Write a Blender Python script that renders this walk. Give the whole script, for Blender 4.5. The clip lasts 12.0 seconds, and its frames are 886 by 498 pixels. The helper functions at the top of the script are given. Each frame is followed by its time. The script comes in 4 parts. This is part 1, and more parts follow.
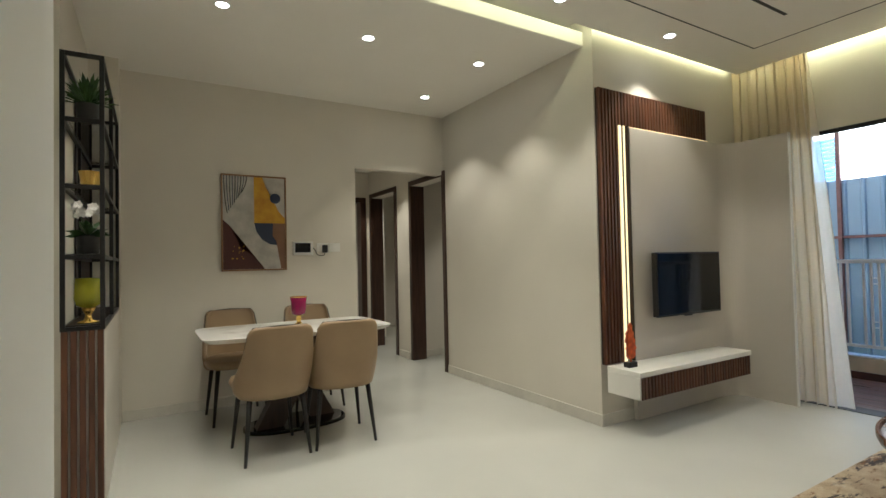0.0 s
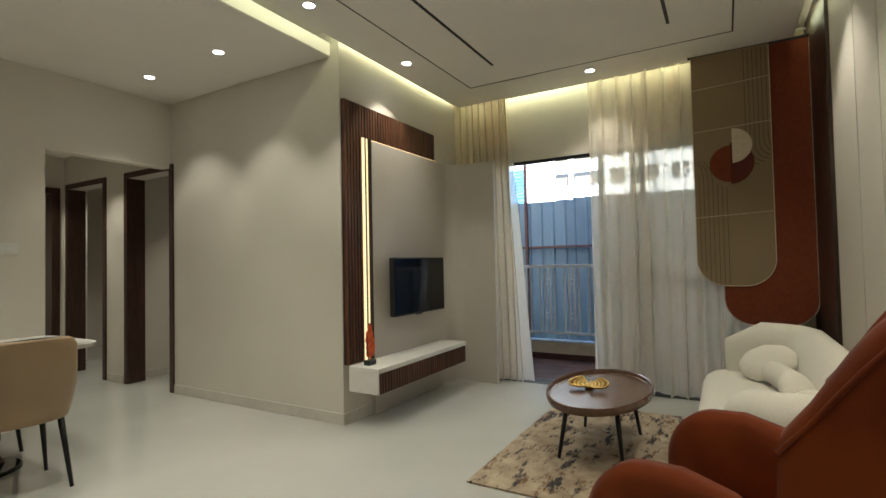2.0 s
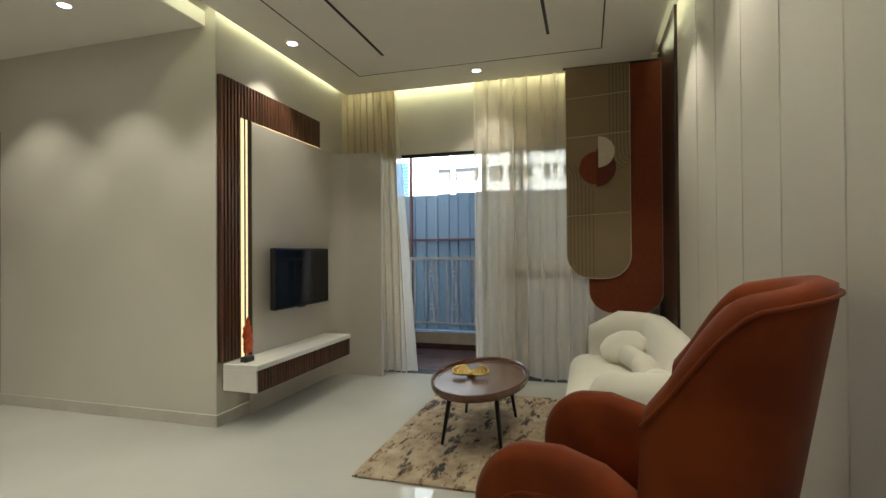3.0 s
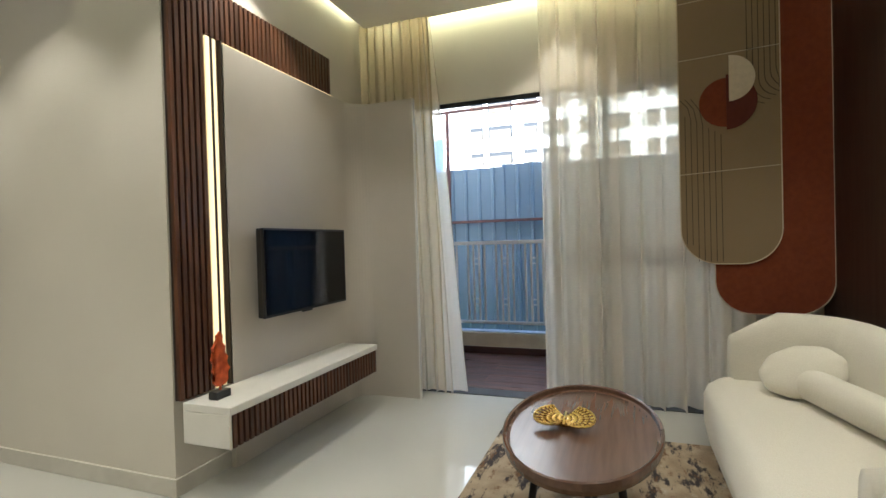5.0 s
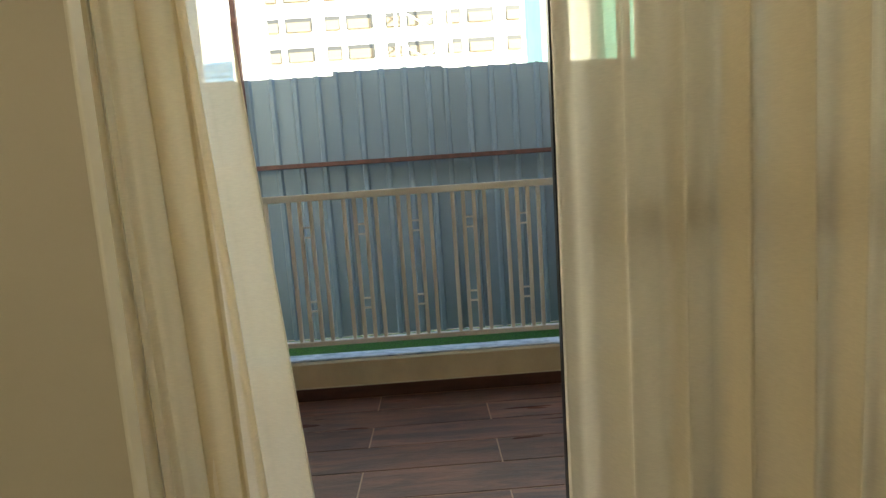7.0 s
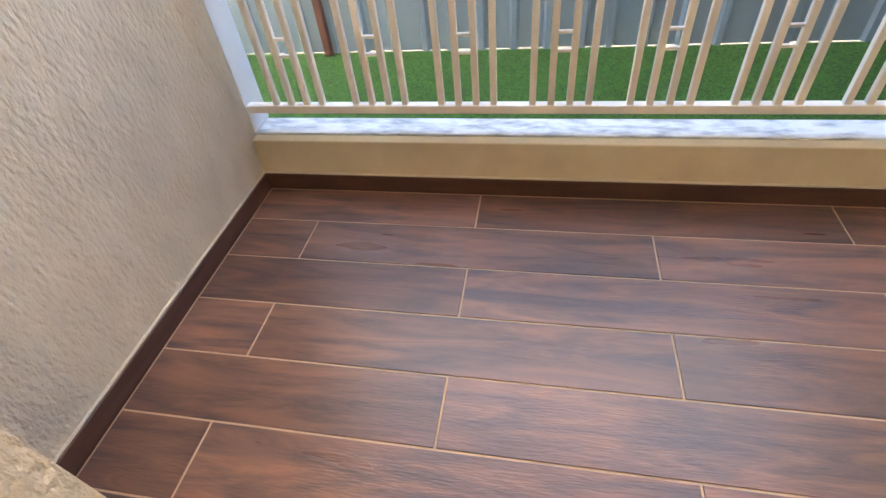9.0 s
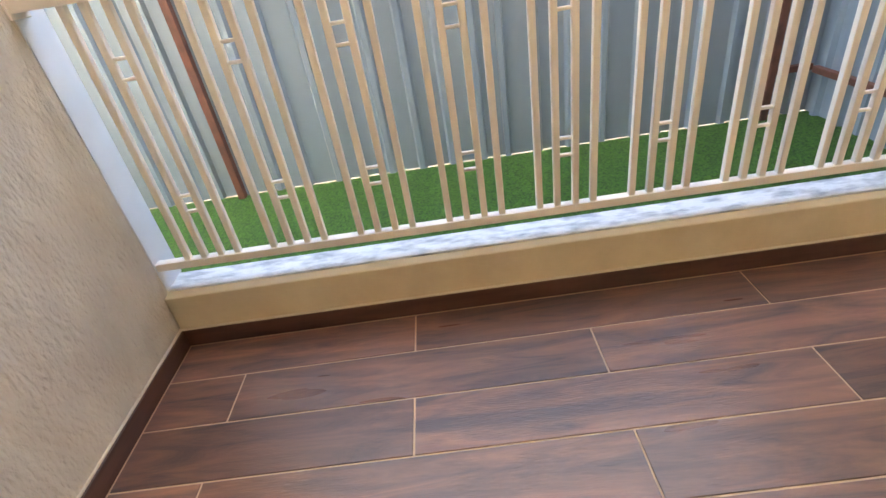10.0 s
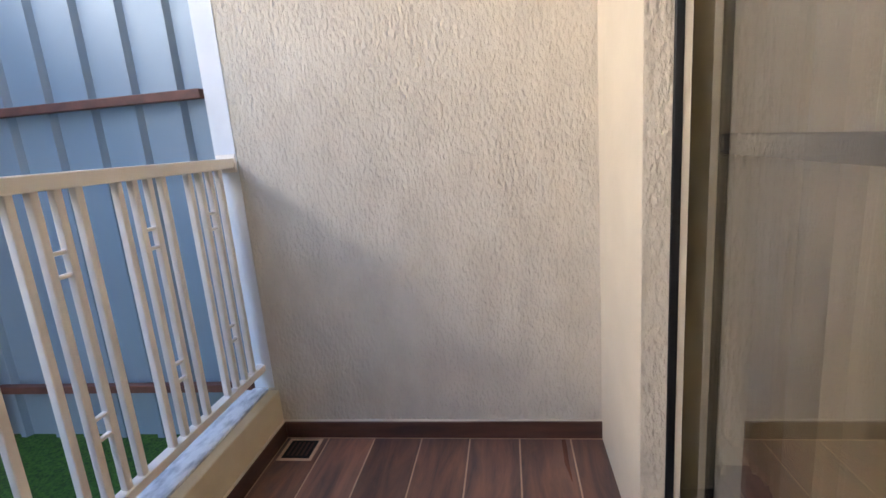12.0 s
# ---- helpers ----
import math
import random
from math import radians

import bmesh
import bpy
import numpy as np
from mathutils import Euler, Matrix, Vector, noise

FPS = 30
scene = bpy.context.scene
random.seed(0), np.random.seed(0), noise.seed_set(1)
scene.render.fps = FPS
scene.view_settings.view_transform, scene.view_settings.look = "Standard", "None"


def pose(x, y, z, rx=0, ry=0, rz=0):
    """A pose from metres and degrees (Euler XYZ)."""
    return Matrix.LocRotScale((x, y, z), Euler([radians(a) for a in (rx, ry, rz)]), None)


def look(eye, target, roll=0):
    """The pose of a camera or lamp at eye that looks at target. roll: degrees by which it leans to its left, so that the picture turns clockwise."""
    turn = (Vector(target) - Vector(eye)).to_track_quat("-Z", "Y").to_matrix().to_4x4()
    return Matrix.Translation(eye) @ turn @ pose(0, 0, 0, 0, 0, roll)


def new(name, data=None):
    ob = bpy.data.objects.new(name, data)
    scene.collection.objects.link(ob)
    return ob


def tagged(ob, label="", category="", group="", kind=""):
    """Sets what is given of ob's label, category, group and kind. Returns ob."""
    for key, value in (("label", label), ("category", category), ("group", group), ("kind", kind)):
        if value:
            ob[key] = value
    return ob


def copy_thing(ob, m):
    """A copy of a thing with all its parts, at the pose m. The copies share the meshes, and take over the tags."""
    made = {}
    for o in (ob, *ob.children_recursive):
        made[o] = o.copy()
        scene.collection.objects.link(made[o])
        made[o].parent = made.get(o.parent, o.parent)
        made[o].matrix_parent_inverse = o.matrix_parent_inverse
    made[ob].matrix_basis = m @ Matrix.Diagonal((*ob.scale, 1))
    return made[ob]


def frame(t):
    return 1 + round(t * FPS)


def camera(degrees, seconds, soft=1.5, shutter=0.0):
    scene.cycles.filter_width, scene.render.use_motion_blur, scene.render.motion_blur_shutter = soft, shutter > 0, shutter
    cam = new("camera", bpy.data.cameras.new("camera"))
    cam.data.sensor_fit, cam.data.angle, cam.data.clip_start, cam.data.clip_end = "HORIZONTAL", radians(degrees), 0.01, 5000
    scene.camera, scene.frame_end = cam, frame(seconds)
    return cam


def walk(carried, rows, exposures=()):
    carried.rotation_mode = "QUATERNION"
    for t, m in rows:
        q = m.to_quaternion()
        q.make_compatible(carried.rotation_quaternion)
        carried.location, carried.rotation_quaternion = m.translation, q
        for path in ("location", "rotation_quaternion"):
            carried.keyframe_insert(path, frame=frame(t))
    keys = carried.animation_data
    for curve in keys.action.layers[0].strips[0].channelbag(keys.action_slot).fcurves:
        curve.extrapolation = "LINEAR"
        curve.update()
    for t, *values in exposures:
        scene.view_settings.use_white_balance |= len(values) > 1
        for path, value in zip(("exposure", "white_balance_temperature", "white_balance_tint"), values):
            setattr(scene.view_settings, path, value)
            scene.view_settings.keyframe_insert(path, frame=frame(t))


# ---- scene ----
cam = camera(84.0, 12.0)

PATH = [
    (0, (0.03, 0.02, 1.153), (1.055, 1.737, 1.203), -1.2),
    (0.5, (0.005, 0.027, 1.132), (1.047, 1.733, 1.192), -1.3),
    (1, (-0.021, 0.039, 1.144), (1.208, 1.615, 1.2), -1.4),
    (1.5, (-0.01, 0.02, 1.153), (1.48, 1.353, 1.193), -1.3),
    (2, (-0.002, 0.004, 1.132), (1.731, 1.0, 1.19), -1.2),
    (2.5, (-0.02, 0.024, 1.147), (1.882, 0.642, 1.197), -1.1),
    (4.3, (0.37, 0.145, 1.07), (2.298, 0.676, 1.06), 0.2),
    (4.5, (0.568, 0.241, 1.066), (2.467, 0.868, 1.037), 0.0),
    (5, (1.088, 0.522, 1.088), (2.965, 1.212, 1.059), -1.6),
    (5.5, (1.71, 0.775, 1.084), (3.621, 1.364, 1.094), -3.1),
    (6, (2.291, 1.009, 1.068), (4.268, 1.313, 1.068), -2.6),
    (6.5, (2.866, 1.205, 1.043), (4.865, 1.305, 1.032), -3.2),
    (8.3, (4.433, 1.393, 1.009), (6.065, 1.262, -0.14), -1.4),
    (8.5, (4.553, 1.412, 1.010), (6.084, 1.371, -0.276), -1.8),
    (9, (4.684, 1.467, 1.043), (6.089, 1.832, -0.333), -7.1),
    (9.5, (4.726, 1.474, 1.061), (6.2, 1.945, -0.206), -11.9),
    (10, (4.749, 1.459, 1.058), (6.438, 1.55, -0.01), -9.8),
    (10.5, (4.765, 1.425, 1.036), (6.532, 0.967, 0.222), -7.2),
    (11, (4.847, 1.308, 1.042), (6.399, 0.238, 0.373), -4.9),
    (11.5, (4.952, 1.205, 1.052), (6.059, -0.371, 0.512), -4.8),
    (12, (5.175, 1.174, 1.085), (5.452, -0.76, 0.658), -4.6),
]

# exposure and white balance of the filming camera along the walk
EXPOSE = [
    (0.0, 3.32, 5450, 4), (0.5, 3.32, 5450, 4), (1.5, 2.97, 5400, 4), (2.0, 3.0, 5550, 3), (2.7, 2.98, 5550, 2), (4.5, 3.2, 6000, -1), (5.0, 3.33, 5400, 5), (5.5, 3.5, 5700, 5), (6.0, 3.56, 7200, -8), (6.5, 3.15, 7450, -11), (6.7, 2.95, 7400, -9),
    (8.3, 4.4, 7600, 19), (9.0, 4.58, 8200, 14), (10.0, 4.54, 8900, 14), (10.5, 4.64, 8800, 12), (11.0, 4.48, 8200, 11), (11.5, 4.08, 7400, 14), (12.0, 3.78, 7000, 15),
]
walk(cam, [(t, look(eye, target, roll)) for t, eye, target, roll in PATH], EXPOSE)

# ---------------------------------------------------------------- world, sun, lamps
SUN_EL, SUN_AZ = radians(48), radians(250)
world = bpy.data.worlds.new("sky")
scene.world = world
world.use_nodes = True
wn = world.node_tree
bg = wn.nodes["Background"]
sky = wn.nodes.new("ShaderNodeTexSky")
sky.sky_type, sky.sun_disc = "NISHITA", False
sky.sun_elevation, sky.sun_rotation = SUN_EL, SUN_AZ
wn.links.new(sky.outputs[0], bg.inputs[0])
bg.inputs[1].default_value = 0.15
sun_data = bpy.data.lights.new("sun", "SUN")
sun_data.energy, sun_data.angle, sun_data.color = 5.0, radians(0.5), (1.0, 0.95, 0.87)
sun = new("sun", sun_data)
# from behind the flat: it lights the far facade and leaves the yard in shade
sun.matrix_world = look((-20, -8, 24), (0, 0, 0))


def spot(x, y, z, watts):
    d = bpy.data.lights.new("downlight_or_fill_lamp", "SPOT")
    d.energy, d.spot_size, d.spot_blend, d.shadow_soft_size = watts * 0.72, radians(92), 0.5, 0.022
    d.color = (1.0, 0.84, 0.63)
    o = new("downlight_or_fill_lamp", d)
    o.matrix_world = pose(x, y, z - 0.012)


def cove(x, y, z, lx, ly, watts, rx=180, ry=0, color=(1.0, 0.90, 0.50)):
    d = bpy.data.lights.new("cove_lamp", "AREA")
    d.shape, d.size, d.size_y, d.energy, d.color = "RECTANGLE", lx, ly, watts * 0.72, color
    o = new("cove_lamp", d)
    o.matrix_world = pose(x, y, z, rx, ry, 0)


CEIL_D, CEIL_L, SLAB = 2.665, 2.717, 2.86
DINING_SPOTS = [(0.40, 3.07), (1.30, 3.07), (2.21, 3.08), (2.21, 3.94)]
# (0.08, -0.25) and (-0.96, -0.25) are unseen, added on the row's spacing as fill
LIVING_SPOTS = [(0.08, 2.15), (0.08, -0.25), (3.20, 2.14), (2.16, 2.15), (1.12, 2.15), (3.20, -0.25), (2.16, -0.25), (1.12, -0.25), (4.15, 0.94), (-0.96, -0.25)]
for sx, sy in DINING_SPOTS:
    spot(sx, sy, CEIL_D, 8.0 if sx < 2 else 5.0)
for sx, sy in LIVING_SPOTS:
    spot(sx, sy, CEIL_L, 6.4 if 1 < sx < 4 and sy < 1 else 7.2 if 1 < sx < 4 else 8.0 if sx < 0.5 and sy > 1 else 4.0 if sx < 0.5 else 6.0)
# unseen lamps for the passage and rooms, with no fixture built
spot(2.2, 5.3, 2.42, 5.6)
spot(2.2, 6.15, 2.42, 5.0)
spot(3.7, 4.4, 2.6, 7.2)
spot(3.5, 6.6, 2.6, 6.4)
spot(1.9, 8.0, 2.6, 11)
# unseen foyer fill lamps, added to brighten the entry side
spot(-0.9, 2.3, CEIL_D, 4.0)
spot(-0.9, 3.4, CEIL_D, 4.0)
cove(1.75, 2.345, 2.79, 5.2, 0.02, 1.05, 65)
cove(1.75, -0.48, 2.79, 5.2, 0.02, 1.0, -65)
cove(4.455, 0.95, 2.79, 0.02, 2.7, 0.9, 0, -60)


# ---------------------------------------------------------------- materials
def mat(name, color, rough=0.5, metal=0.0, color2=None, scale=8.0, bump=0.0, bump_scale=60.0,
        stretch=(1, 1, 1), detail=6.0, spec=0.5, sheen=0.0, per_object=0.0, contrast=(0.35, 0.65), trans=0.0, alpha=1.0, uneven=0.06):
    m = bpy.data.materials.new(name)
    m.use_nodes = True
    n, l = m.node_tree.nodes, m.node_tree.links
    b = n["Principled BSDF"]
    b.inputs["Roughness"].default_value = rough
    b.inputs["Metallic"].default_value = metal
    b.inputs["Specular IOR Level"].default_value = spec
    b.inputs["Transmission Weight"].default_value = trans
    b.inputs["Alpha"].default_value = alpha
    if sheen:
        b.inputs["Sheen Weight"].default_value = sheen
        b.inputs["Sheen Roughness"].default_value = 0.4
    tc = n.new("ShaderNodeTexCoord")
    mp = n.new("ShaderNodeMapping")
    mp.inputs["Scale"].default_value = stretch
    l.new(tc.outputs["Object"], mp.inputs["Vector"])
    vec = mp.outputs[0]
    if per_object:
        oi = n.new("ShaderNodeObjectInfo")
        mul = n.new("ShaderNodeVectorMath")
        mul.operation = "SCALE"
        mul.inputs[0].default_value = (17.0, 31.0, 53.0)
        l.new(oi.outputs["Random"], mul.inputs["Scale"])
        ad = n.new("ShaderNodeVectorMath")
        l.new(mp.outputs[0], ad.inputs[0])
        l.new(mul.outputs[0], ad.inputs[1])
        vec = ad.outputs[0]
    if color2 is None:
        color2 = tuple(c * 0.9 for c in color)
    nz = n.new("ShaderNodeTexNoise")
    nz.inputs["Scale"].default_value, nz.inputs["Detail"].default_value = scale, detail
    l.new(vec, nz.inputs["Vector"])
    rp = n.new("ShaderNodeValToRGB")
    rp.color_ramp.elements[0].position, rp.color_ramp.elements[1].position = contrast
    rp.color_ramp.elements[0].color, rp.color_ramp.elements[1].color = (*color2, 1), (*color, 1)
    l.new(nz.outputs["Fac"], rp.inputs["Fac"])
    out = rp.outputs["Color"]
    if per_object:
        hv = n.new("ShaderNodeHueSaturation")
        mr = n.new("ShaderNodeMapRange")
        mr.inputs["To Min"].default_value, mr.inputs["To Max"].default_value = 1 - per_object, 1 + per_object
        l.new(oi.outputs["Random"], mr.inputs["Value"])
        l.new(mr.outputs[0], hv.inputs["Value"])
        l.new(out, hv.inputs["Color"])
        out = hv.outputs["Color"]
    l.new(out, b.inputs["Base Color"])
    # uneven gloss
    rr = n.new("ShaderNodeMapRange")
    rr.inputs["To Min"].default_value, rr.inputs["To Max"].default_value = max(rough - uneven, 0.02), min(rough + uneven, 1)
    nr = n.new("ShaderNodeTexNoise")
    nr.inputs["Scale"].default_value = scale * 0.4 + 1
    l.new(vec, nr.inputs["Vector"])
    l.new(nr.outputs["Fac"], rr.inputs["Value"])
    l.new(rr.outputs[0], b.inputs["Roughness"])
    if bump:
        nb = n.new("ShaderNodeTexNoise")
        nb.inputs["Scale"].default_value, nb.inputs["Detail"].default_value = bump_scale, 4
        l.new(vec, nb.inputs["Vector"])
        bp = n.new("ShaderNodeBump")
        bp.inputs["Strength"].default_value, bp.inputs["Distance"].default_value = 1.0, bump
        l.new(nb.outputs["Fac"], bp.inputs["Height"])
        l.new(bp.outputs[0], b.inputs["Normal"])
    return m


def glow(name, color, strength):
    m = bpy.data.materials.new(name)
    m.use_nodes = True
    b = m.node_tree.nodes["Principled BSDF"]
    b.inputs["Base Color"].default_value = (*color, 1)
    b.inputs["Emission Color"].default_value = (*color, 1)
    b.inputs["Emission Strength"].default_value = strength
    return m


def glass_mat(name, tint=(1, 1, 1), rough=0.0, base=0.045):
    """Thin pane: clear, with a Fresnel-driven gloss."""
    m = bpy.data.materials.new(name)
    m.use_nodes = True
    n, l = m.node_tree.nodes, m.node_tree.links
    n.remove(n["Principled BSDF"])
    t, g, mx, lw = (n.new("ShaderNodeBsdfTransparent"), n.new("ShaderNodeBsdfGlossy"), n.new("ShaderNodeMixShader"), n.new("ShaderNodeLayerWeight"))
    t.inputs[0].default_value = (*tint, 1)
    g.inputs["Roughness"].default_value = rough
    # the same gloss from either side of the pane: least face on, rising towards grazing
    lw.inputs["Blend"].default_value = 0.5
    pw, ma = n.new("ShaderNodeMath"), n.new("ShaderNodeMath")
    pw.operation, ma.operation = "POWER", "MULTIPLY_ADD"
    pw.inputs[1].default_value = 5.0 if base < 0.06 else 2.6
    ma.inputs[1].default_value, ma.inputs[2].default_value = 0.99 - base, base
    l.new(lw.outputs["Facing"], pw.inputs[0])
    l.new(pw.outputs[0], ma.inputs[0])
    l.new(ma.outputs[0], mx.inputs[0])
    l.new(t.outputs[0], mx.inputs[1])
    l.new(g.outputs[0], mx.inputs[2])
    l.new(mx.outputs[0], n["Material Output"].inputs[0])
    return m


def sheer_mat(name, color, see):
    """Thin woven voile: part open weave, part light-scattering thread."""
    m = bpy.data.materials.new(name)
    m.use_nodes = True
    n, l = m.node_tree.nodes, m.node_tree.links
    n.remove(n["Principled BSDF"])
    d, tl, tp = n.new("ShaderNodeBsdfDiffuse"), n.new("ShaderNodeBsdfTranslucent"), n.new("ShaderNodeBsdfTransparent")
    d.inputs[0].default_value = tl.inputs[0].default_value = (*color, 1)
    m1, m2 = n.new("ShaderNodeMixShader"), n.new("ShaderNodeMixShader")
    m1.inputs[0].default_value = 0.6
    l.new(d.outputs[0], m1.inputs[1])
    l.new(tl.outputs[0], m1.inputs[2])
    tc, mp, nz, mr = n.new("ShaderNodeTexCoord"), n.new("ShaderNodeMapping"), n.new("ShaderNodeTexNoise"), n.new("ShaderNodeMapRange")
    mp.inputs["Scale"].default_value = (60, 60, 400)
    nz.inputs["Scale"].default_value = 1.0
    mr.inputs["To Min"].default_value, mr.inputs["To Max"].default_value = 1 - see - 0.08, 1 - see + 0.08
    l.new(tc.outputs["Object"], mp.inputs[0])
    l.new(mp.outputs[0], nz.inputs["Vector"])
    l.new(nz.outputs["Fac"], mr.inputs["Value"])
    l.new(mr.outputs[0], m2.inputs[0])
    l.new(tp.outputs[0], m2.inputs[1])
    l.new(m1.outputs[0], m2.inputs[2])
    l.new(m2.outputs[0], n["Material Output"].inputs[0])
    return m


M_WALL = mat("wall_paint", (0.66, 0.62, 0.54), 0.62, color2=(0.64, 0.60, 0.525), scale=2.5, bump=0.0006, bump_scale=140)
M_ENTRY = mat("white_wall_paint", (0.80, 0.80, 0.785), 0.6, color2=(0.77, 0.77, 0.755), scale=2.0, bump=0.0005, bump_scale=120)
M_CEIL = mat("ceiling_paint", (0.82, 0.79, 0.73), 0.7, color2=(0.80, 0.77, 0.71), scale=2.0, bump=0.0004, bump_scale=120)
M_FLOOR = mat("vitrified_tile", (0.50, 0.495, 0.455), 0.04, color2=(0.475, 0.47, 0.43), scale=1.6, spec=0.6, uneven=0.015)
M_SKIRT = mat("skirting_tile", (0.62, 0.59, 0.52), 0.35)
M_PANEL = mat("greige_laminate", (0.56, 0.52, 0.46), 0.5, color2=(0.54, 0.50, 0.44), scale=3, bump=0.0003, bump_scale=200)
M_WHITE = mat("white_laminate", (0.75, 0.73, 0.68), 0.3, color2=(0.72, 0.70, 0.65))
M_WALNUT = mat("walnut_slat", (0.125, 0.047, 0.019), 0.45, color2=(0.055, 0.019, 0.008), scale=3, stretch=(14, 14, 1.2), bump=0.0006, bump_scale=30, per_object=0.15)
M_GROOVE = mat("dark_backing", (0.02, 0.012, 0.008), 0.7)
M_DOORWOOD = mat("dark_door_frame", (0.06, 0.028, 0.018), 0.4, color2=(0.03, 0.014, 0.009), scale=3, stretch=(12, 12, 1), bump=0.0004, bump_scale=30)
M_DARKPANEL = mat("wenge_panel", (0.045, 0.024, 0.016), 0.4, color2=(0.025, 0.013, 0.009), scale=3, stretch=(14, 14, 1))
M_BLACK = mat("black_aluminium", (0.012, 0.012, 0.014), 0.35, metal=0.3)
M_BLACKMETAL = mat("black_powder_metal", (0.014, 0.013, 0.013), 0.4, metal=0.4)
M_SCREEN = mat("tv_glass", (0.004, 0.0045, 0.006), 0.07, spec=0.35)
M_TVBODY = mat("tv_plastic", (0.012, 0.012, 0.013), 0.35)
M_LED = glow("led_warm", (1.0, 0.74, 0.36), 0.15)
M_SPOTGLOW = glow("downlight_glow", (1.0, 0.95, 0.86), 3)
M_CHROME = mat("satin_trim", (0.75, 0.74, 0.72), 0.3, metal=0.3)
M_SOFA = mat("boucle", (0.82, 0.78, 0.68), 0.95, color2=(0.785, 0.745, 0.645), scale=160, bump=0.0016, bump_scale=190, sheen=0.4)
M_RUST = mat("rust_velvet", (0.22, 0.042, 0.006), 0.8, color2=(0.13, 0.023, 0.004), scale=5, bump=0.0005, bump_scale=250, sheen=0.10, spec=0.2)
M_CHAIR = mat("tan_leatherette", (0.27, 0.185, 0.10), 0.48, color2=(0.24, 0.16, 0.085), scale=5, bump=0.0006, bump_scale=180)
M_MARBLE = mat("white_marble", (0.78, 0.76, 0.72), 0.15, color2=(0.38, 0.36, 0.34), scale=2.6, detail=12, contrast=(0.30, 0.50))
M_TABLEWOOD = mat("table_walnut", (0.13, 0.07, 0.043), 0.26, color2=(0.105, 0.055, 0.034), scale=3, stretch=(1.2, 16, 16), uneven=0.01)
M_GOLD = mat("polished_gold", (0.75, 0.50, 0.13), 0.2, metal=1.0)
M_ORANGE = mat("orange_resin", (0.75, 0.13, 0.025), 0.35, color2=(0.45, 0.06, 0.012), scale=30)
M_CURTAIN = sheer_mat("beige_curtain", (0.77, 0.69, 0.53), 0.13)
M_SHEER = sheer_mat("white_voile", (0.94, 0.885, 0.785), 0.21)
M_TAN = mat("tan_felt", (0.26, 0.19, 0.10), 0.9, color2=(0.26, 0.19, 0.105), scale=40, bump=0.0005, bump_scale=300)
M_RUSTFELT = mat("rust_felt", (0.20, 0.042, 0.011), 0.9, color2=(0.17, 0.034, 0.009), scale=40, bump=0.0005, bump_scale=300)
M_DARKRUST = mat("dark_rust_felt", (0.11, 0.024, 0.012), 0.9, scale=40)
M_CREAM = mat("cream_felt", (0.62, 0.53, 0.38), 0.9, scale=40)
M_LINE = mat("brown_line", (0.045, 0.03, 0.018), 0.8)
M_STUCCO = mat("textured_render", (0.60, 0.54, 0.46), 0.9, color2=(0.53, 0.475, 0.40), scale=9, bump=0.014, bump_scale=75, stretch=(1, 1, 0.5))
M_CREAMPAINT = mat("cream_paint", (0.66, 0.56, 0.40), 0.75, color2=(0.58, 0.485, 0.34), scale=6, bump=0.001, bump_scale=40)
M_COPING = mat("coping_marble", (0.66, 0.67, 0.69), 0.55, color2=(0.30, 0.32, 0.35), scale=11, stretch=(2.5, 1, 3), detail=13, bump=0.006, bump_scale=28, contrast=(0.32, 0.56))
M_RETURN = mat("smooth_cream_render", (0.60, 0.535, 0.44), 0.75, color2=(0.56, 0.50, 0.41), scale=5, bump=0.001, bump_scale=40)
# white paint with the blue of the sky's light mixed into its colour
M_BAND = mat("sky_tinted_white_paint", (0.68, 0.71, 0.76), 0.7, color2=(0.62, 0.65, 0.69), scale=5, bump=0.001, bump_scale=40)
M_RAIL = mat("rail_paint", (0.80, 0.75, 0.70), 0.35, color2=(0.75, 0.70, 0.645), scale=12)
M_PLANK = mat("wood_look_tile", (0.25, 0.118, 0.078), 0.30, color2=(0.075, 0.047, 0.044), scale=2.3, stretch=(8, 1.0, 6), detail=14, bump=0.0012, bump_scale=26, per_object=0.26, spec=0.7, contrast=(0.34, 0.66))
for node in M_PLANK.node_tree.nodes:
    if node.bl_idname == "ShaderNodeTexNoise" and node.inputs["Detail"].default_value > 10:
        node.inputs["Distortion"].default_value = 0.9
        node.inputs["Roughness"].default_value = 0.62
M_GROUT = mat("grout", (0.58, 0.41, 0.29), 0.9, scale=30)
M_SKIRTDARK = mat("dark_skirting", (0.11, 0.048, 0.032), 0.4, color2=(0.06, 0.027, 0.02), scale=4, stretch=(1, 1, 6))
M_SHEET = mat("steel_sheet", (0.235, 0.305, 0.375), 0.42, metal=0.2, color2=(0.205, 0.27, 0.33), scale=2.5, stretch=(1, 1, 0.4), contrast=(0.25, 0.75))
M_STEEL = mat("red_oxide_steel", (0.15, 0.055, 0.038), 0.6, color2=(0.09, 0.035, 0.026), scale=14)
M_TURF = mat("artificial_turf", (0.045, 0.150, 0.010), 0.9, color2=(0.010, 0.050, 0.004), scale=90, bump=0.012, bump_scale=220)
M_GROUND = mat("bare_ground", (0.22, 0.18, 0.13), 0.95, scale=0.4)
M_FACADE = mat("white_facade", (0.76, 0.73, 0.68), 0.8, color2=(0.68, 0.65, 0.61), scale=0.2)
# near-black, so the strip above each bay panel carries the lintel's shade
M_FACADEDARK = mat("facade_window_shade", (0.016, 0.015, 0.014), 0.4)
M_BAY = mat("beige_bay_panel", (0.15, 0.12, 0.085), 0.8, color2=(0.11, 0.088, 0.062), scale=0.3)
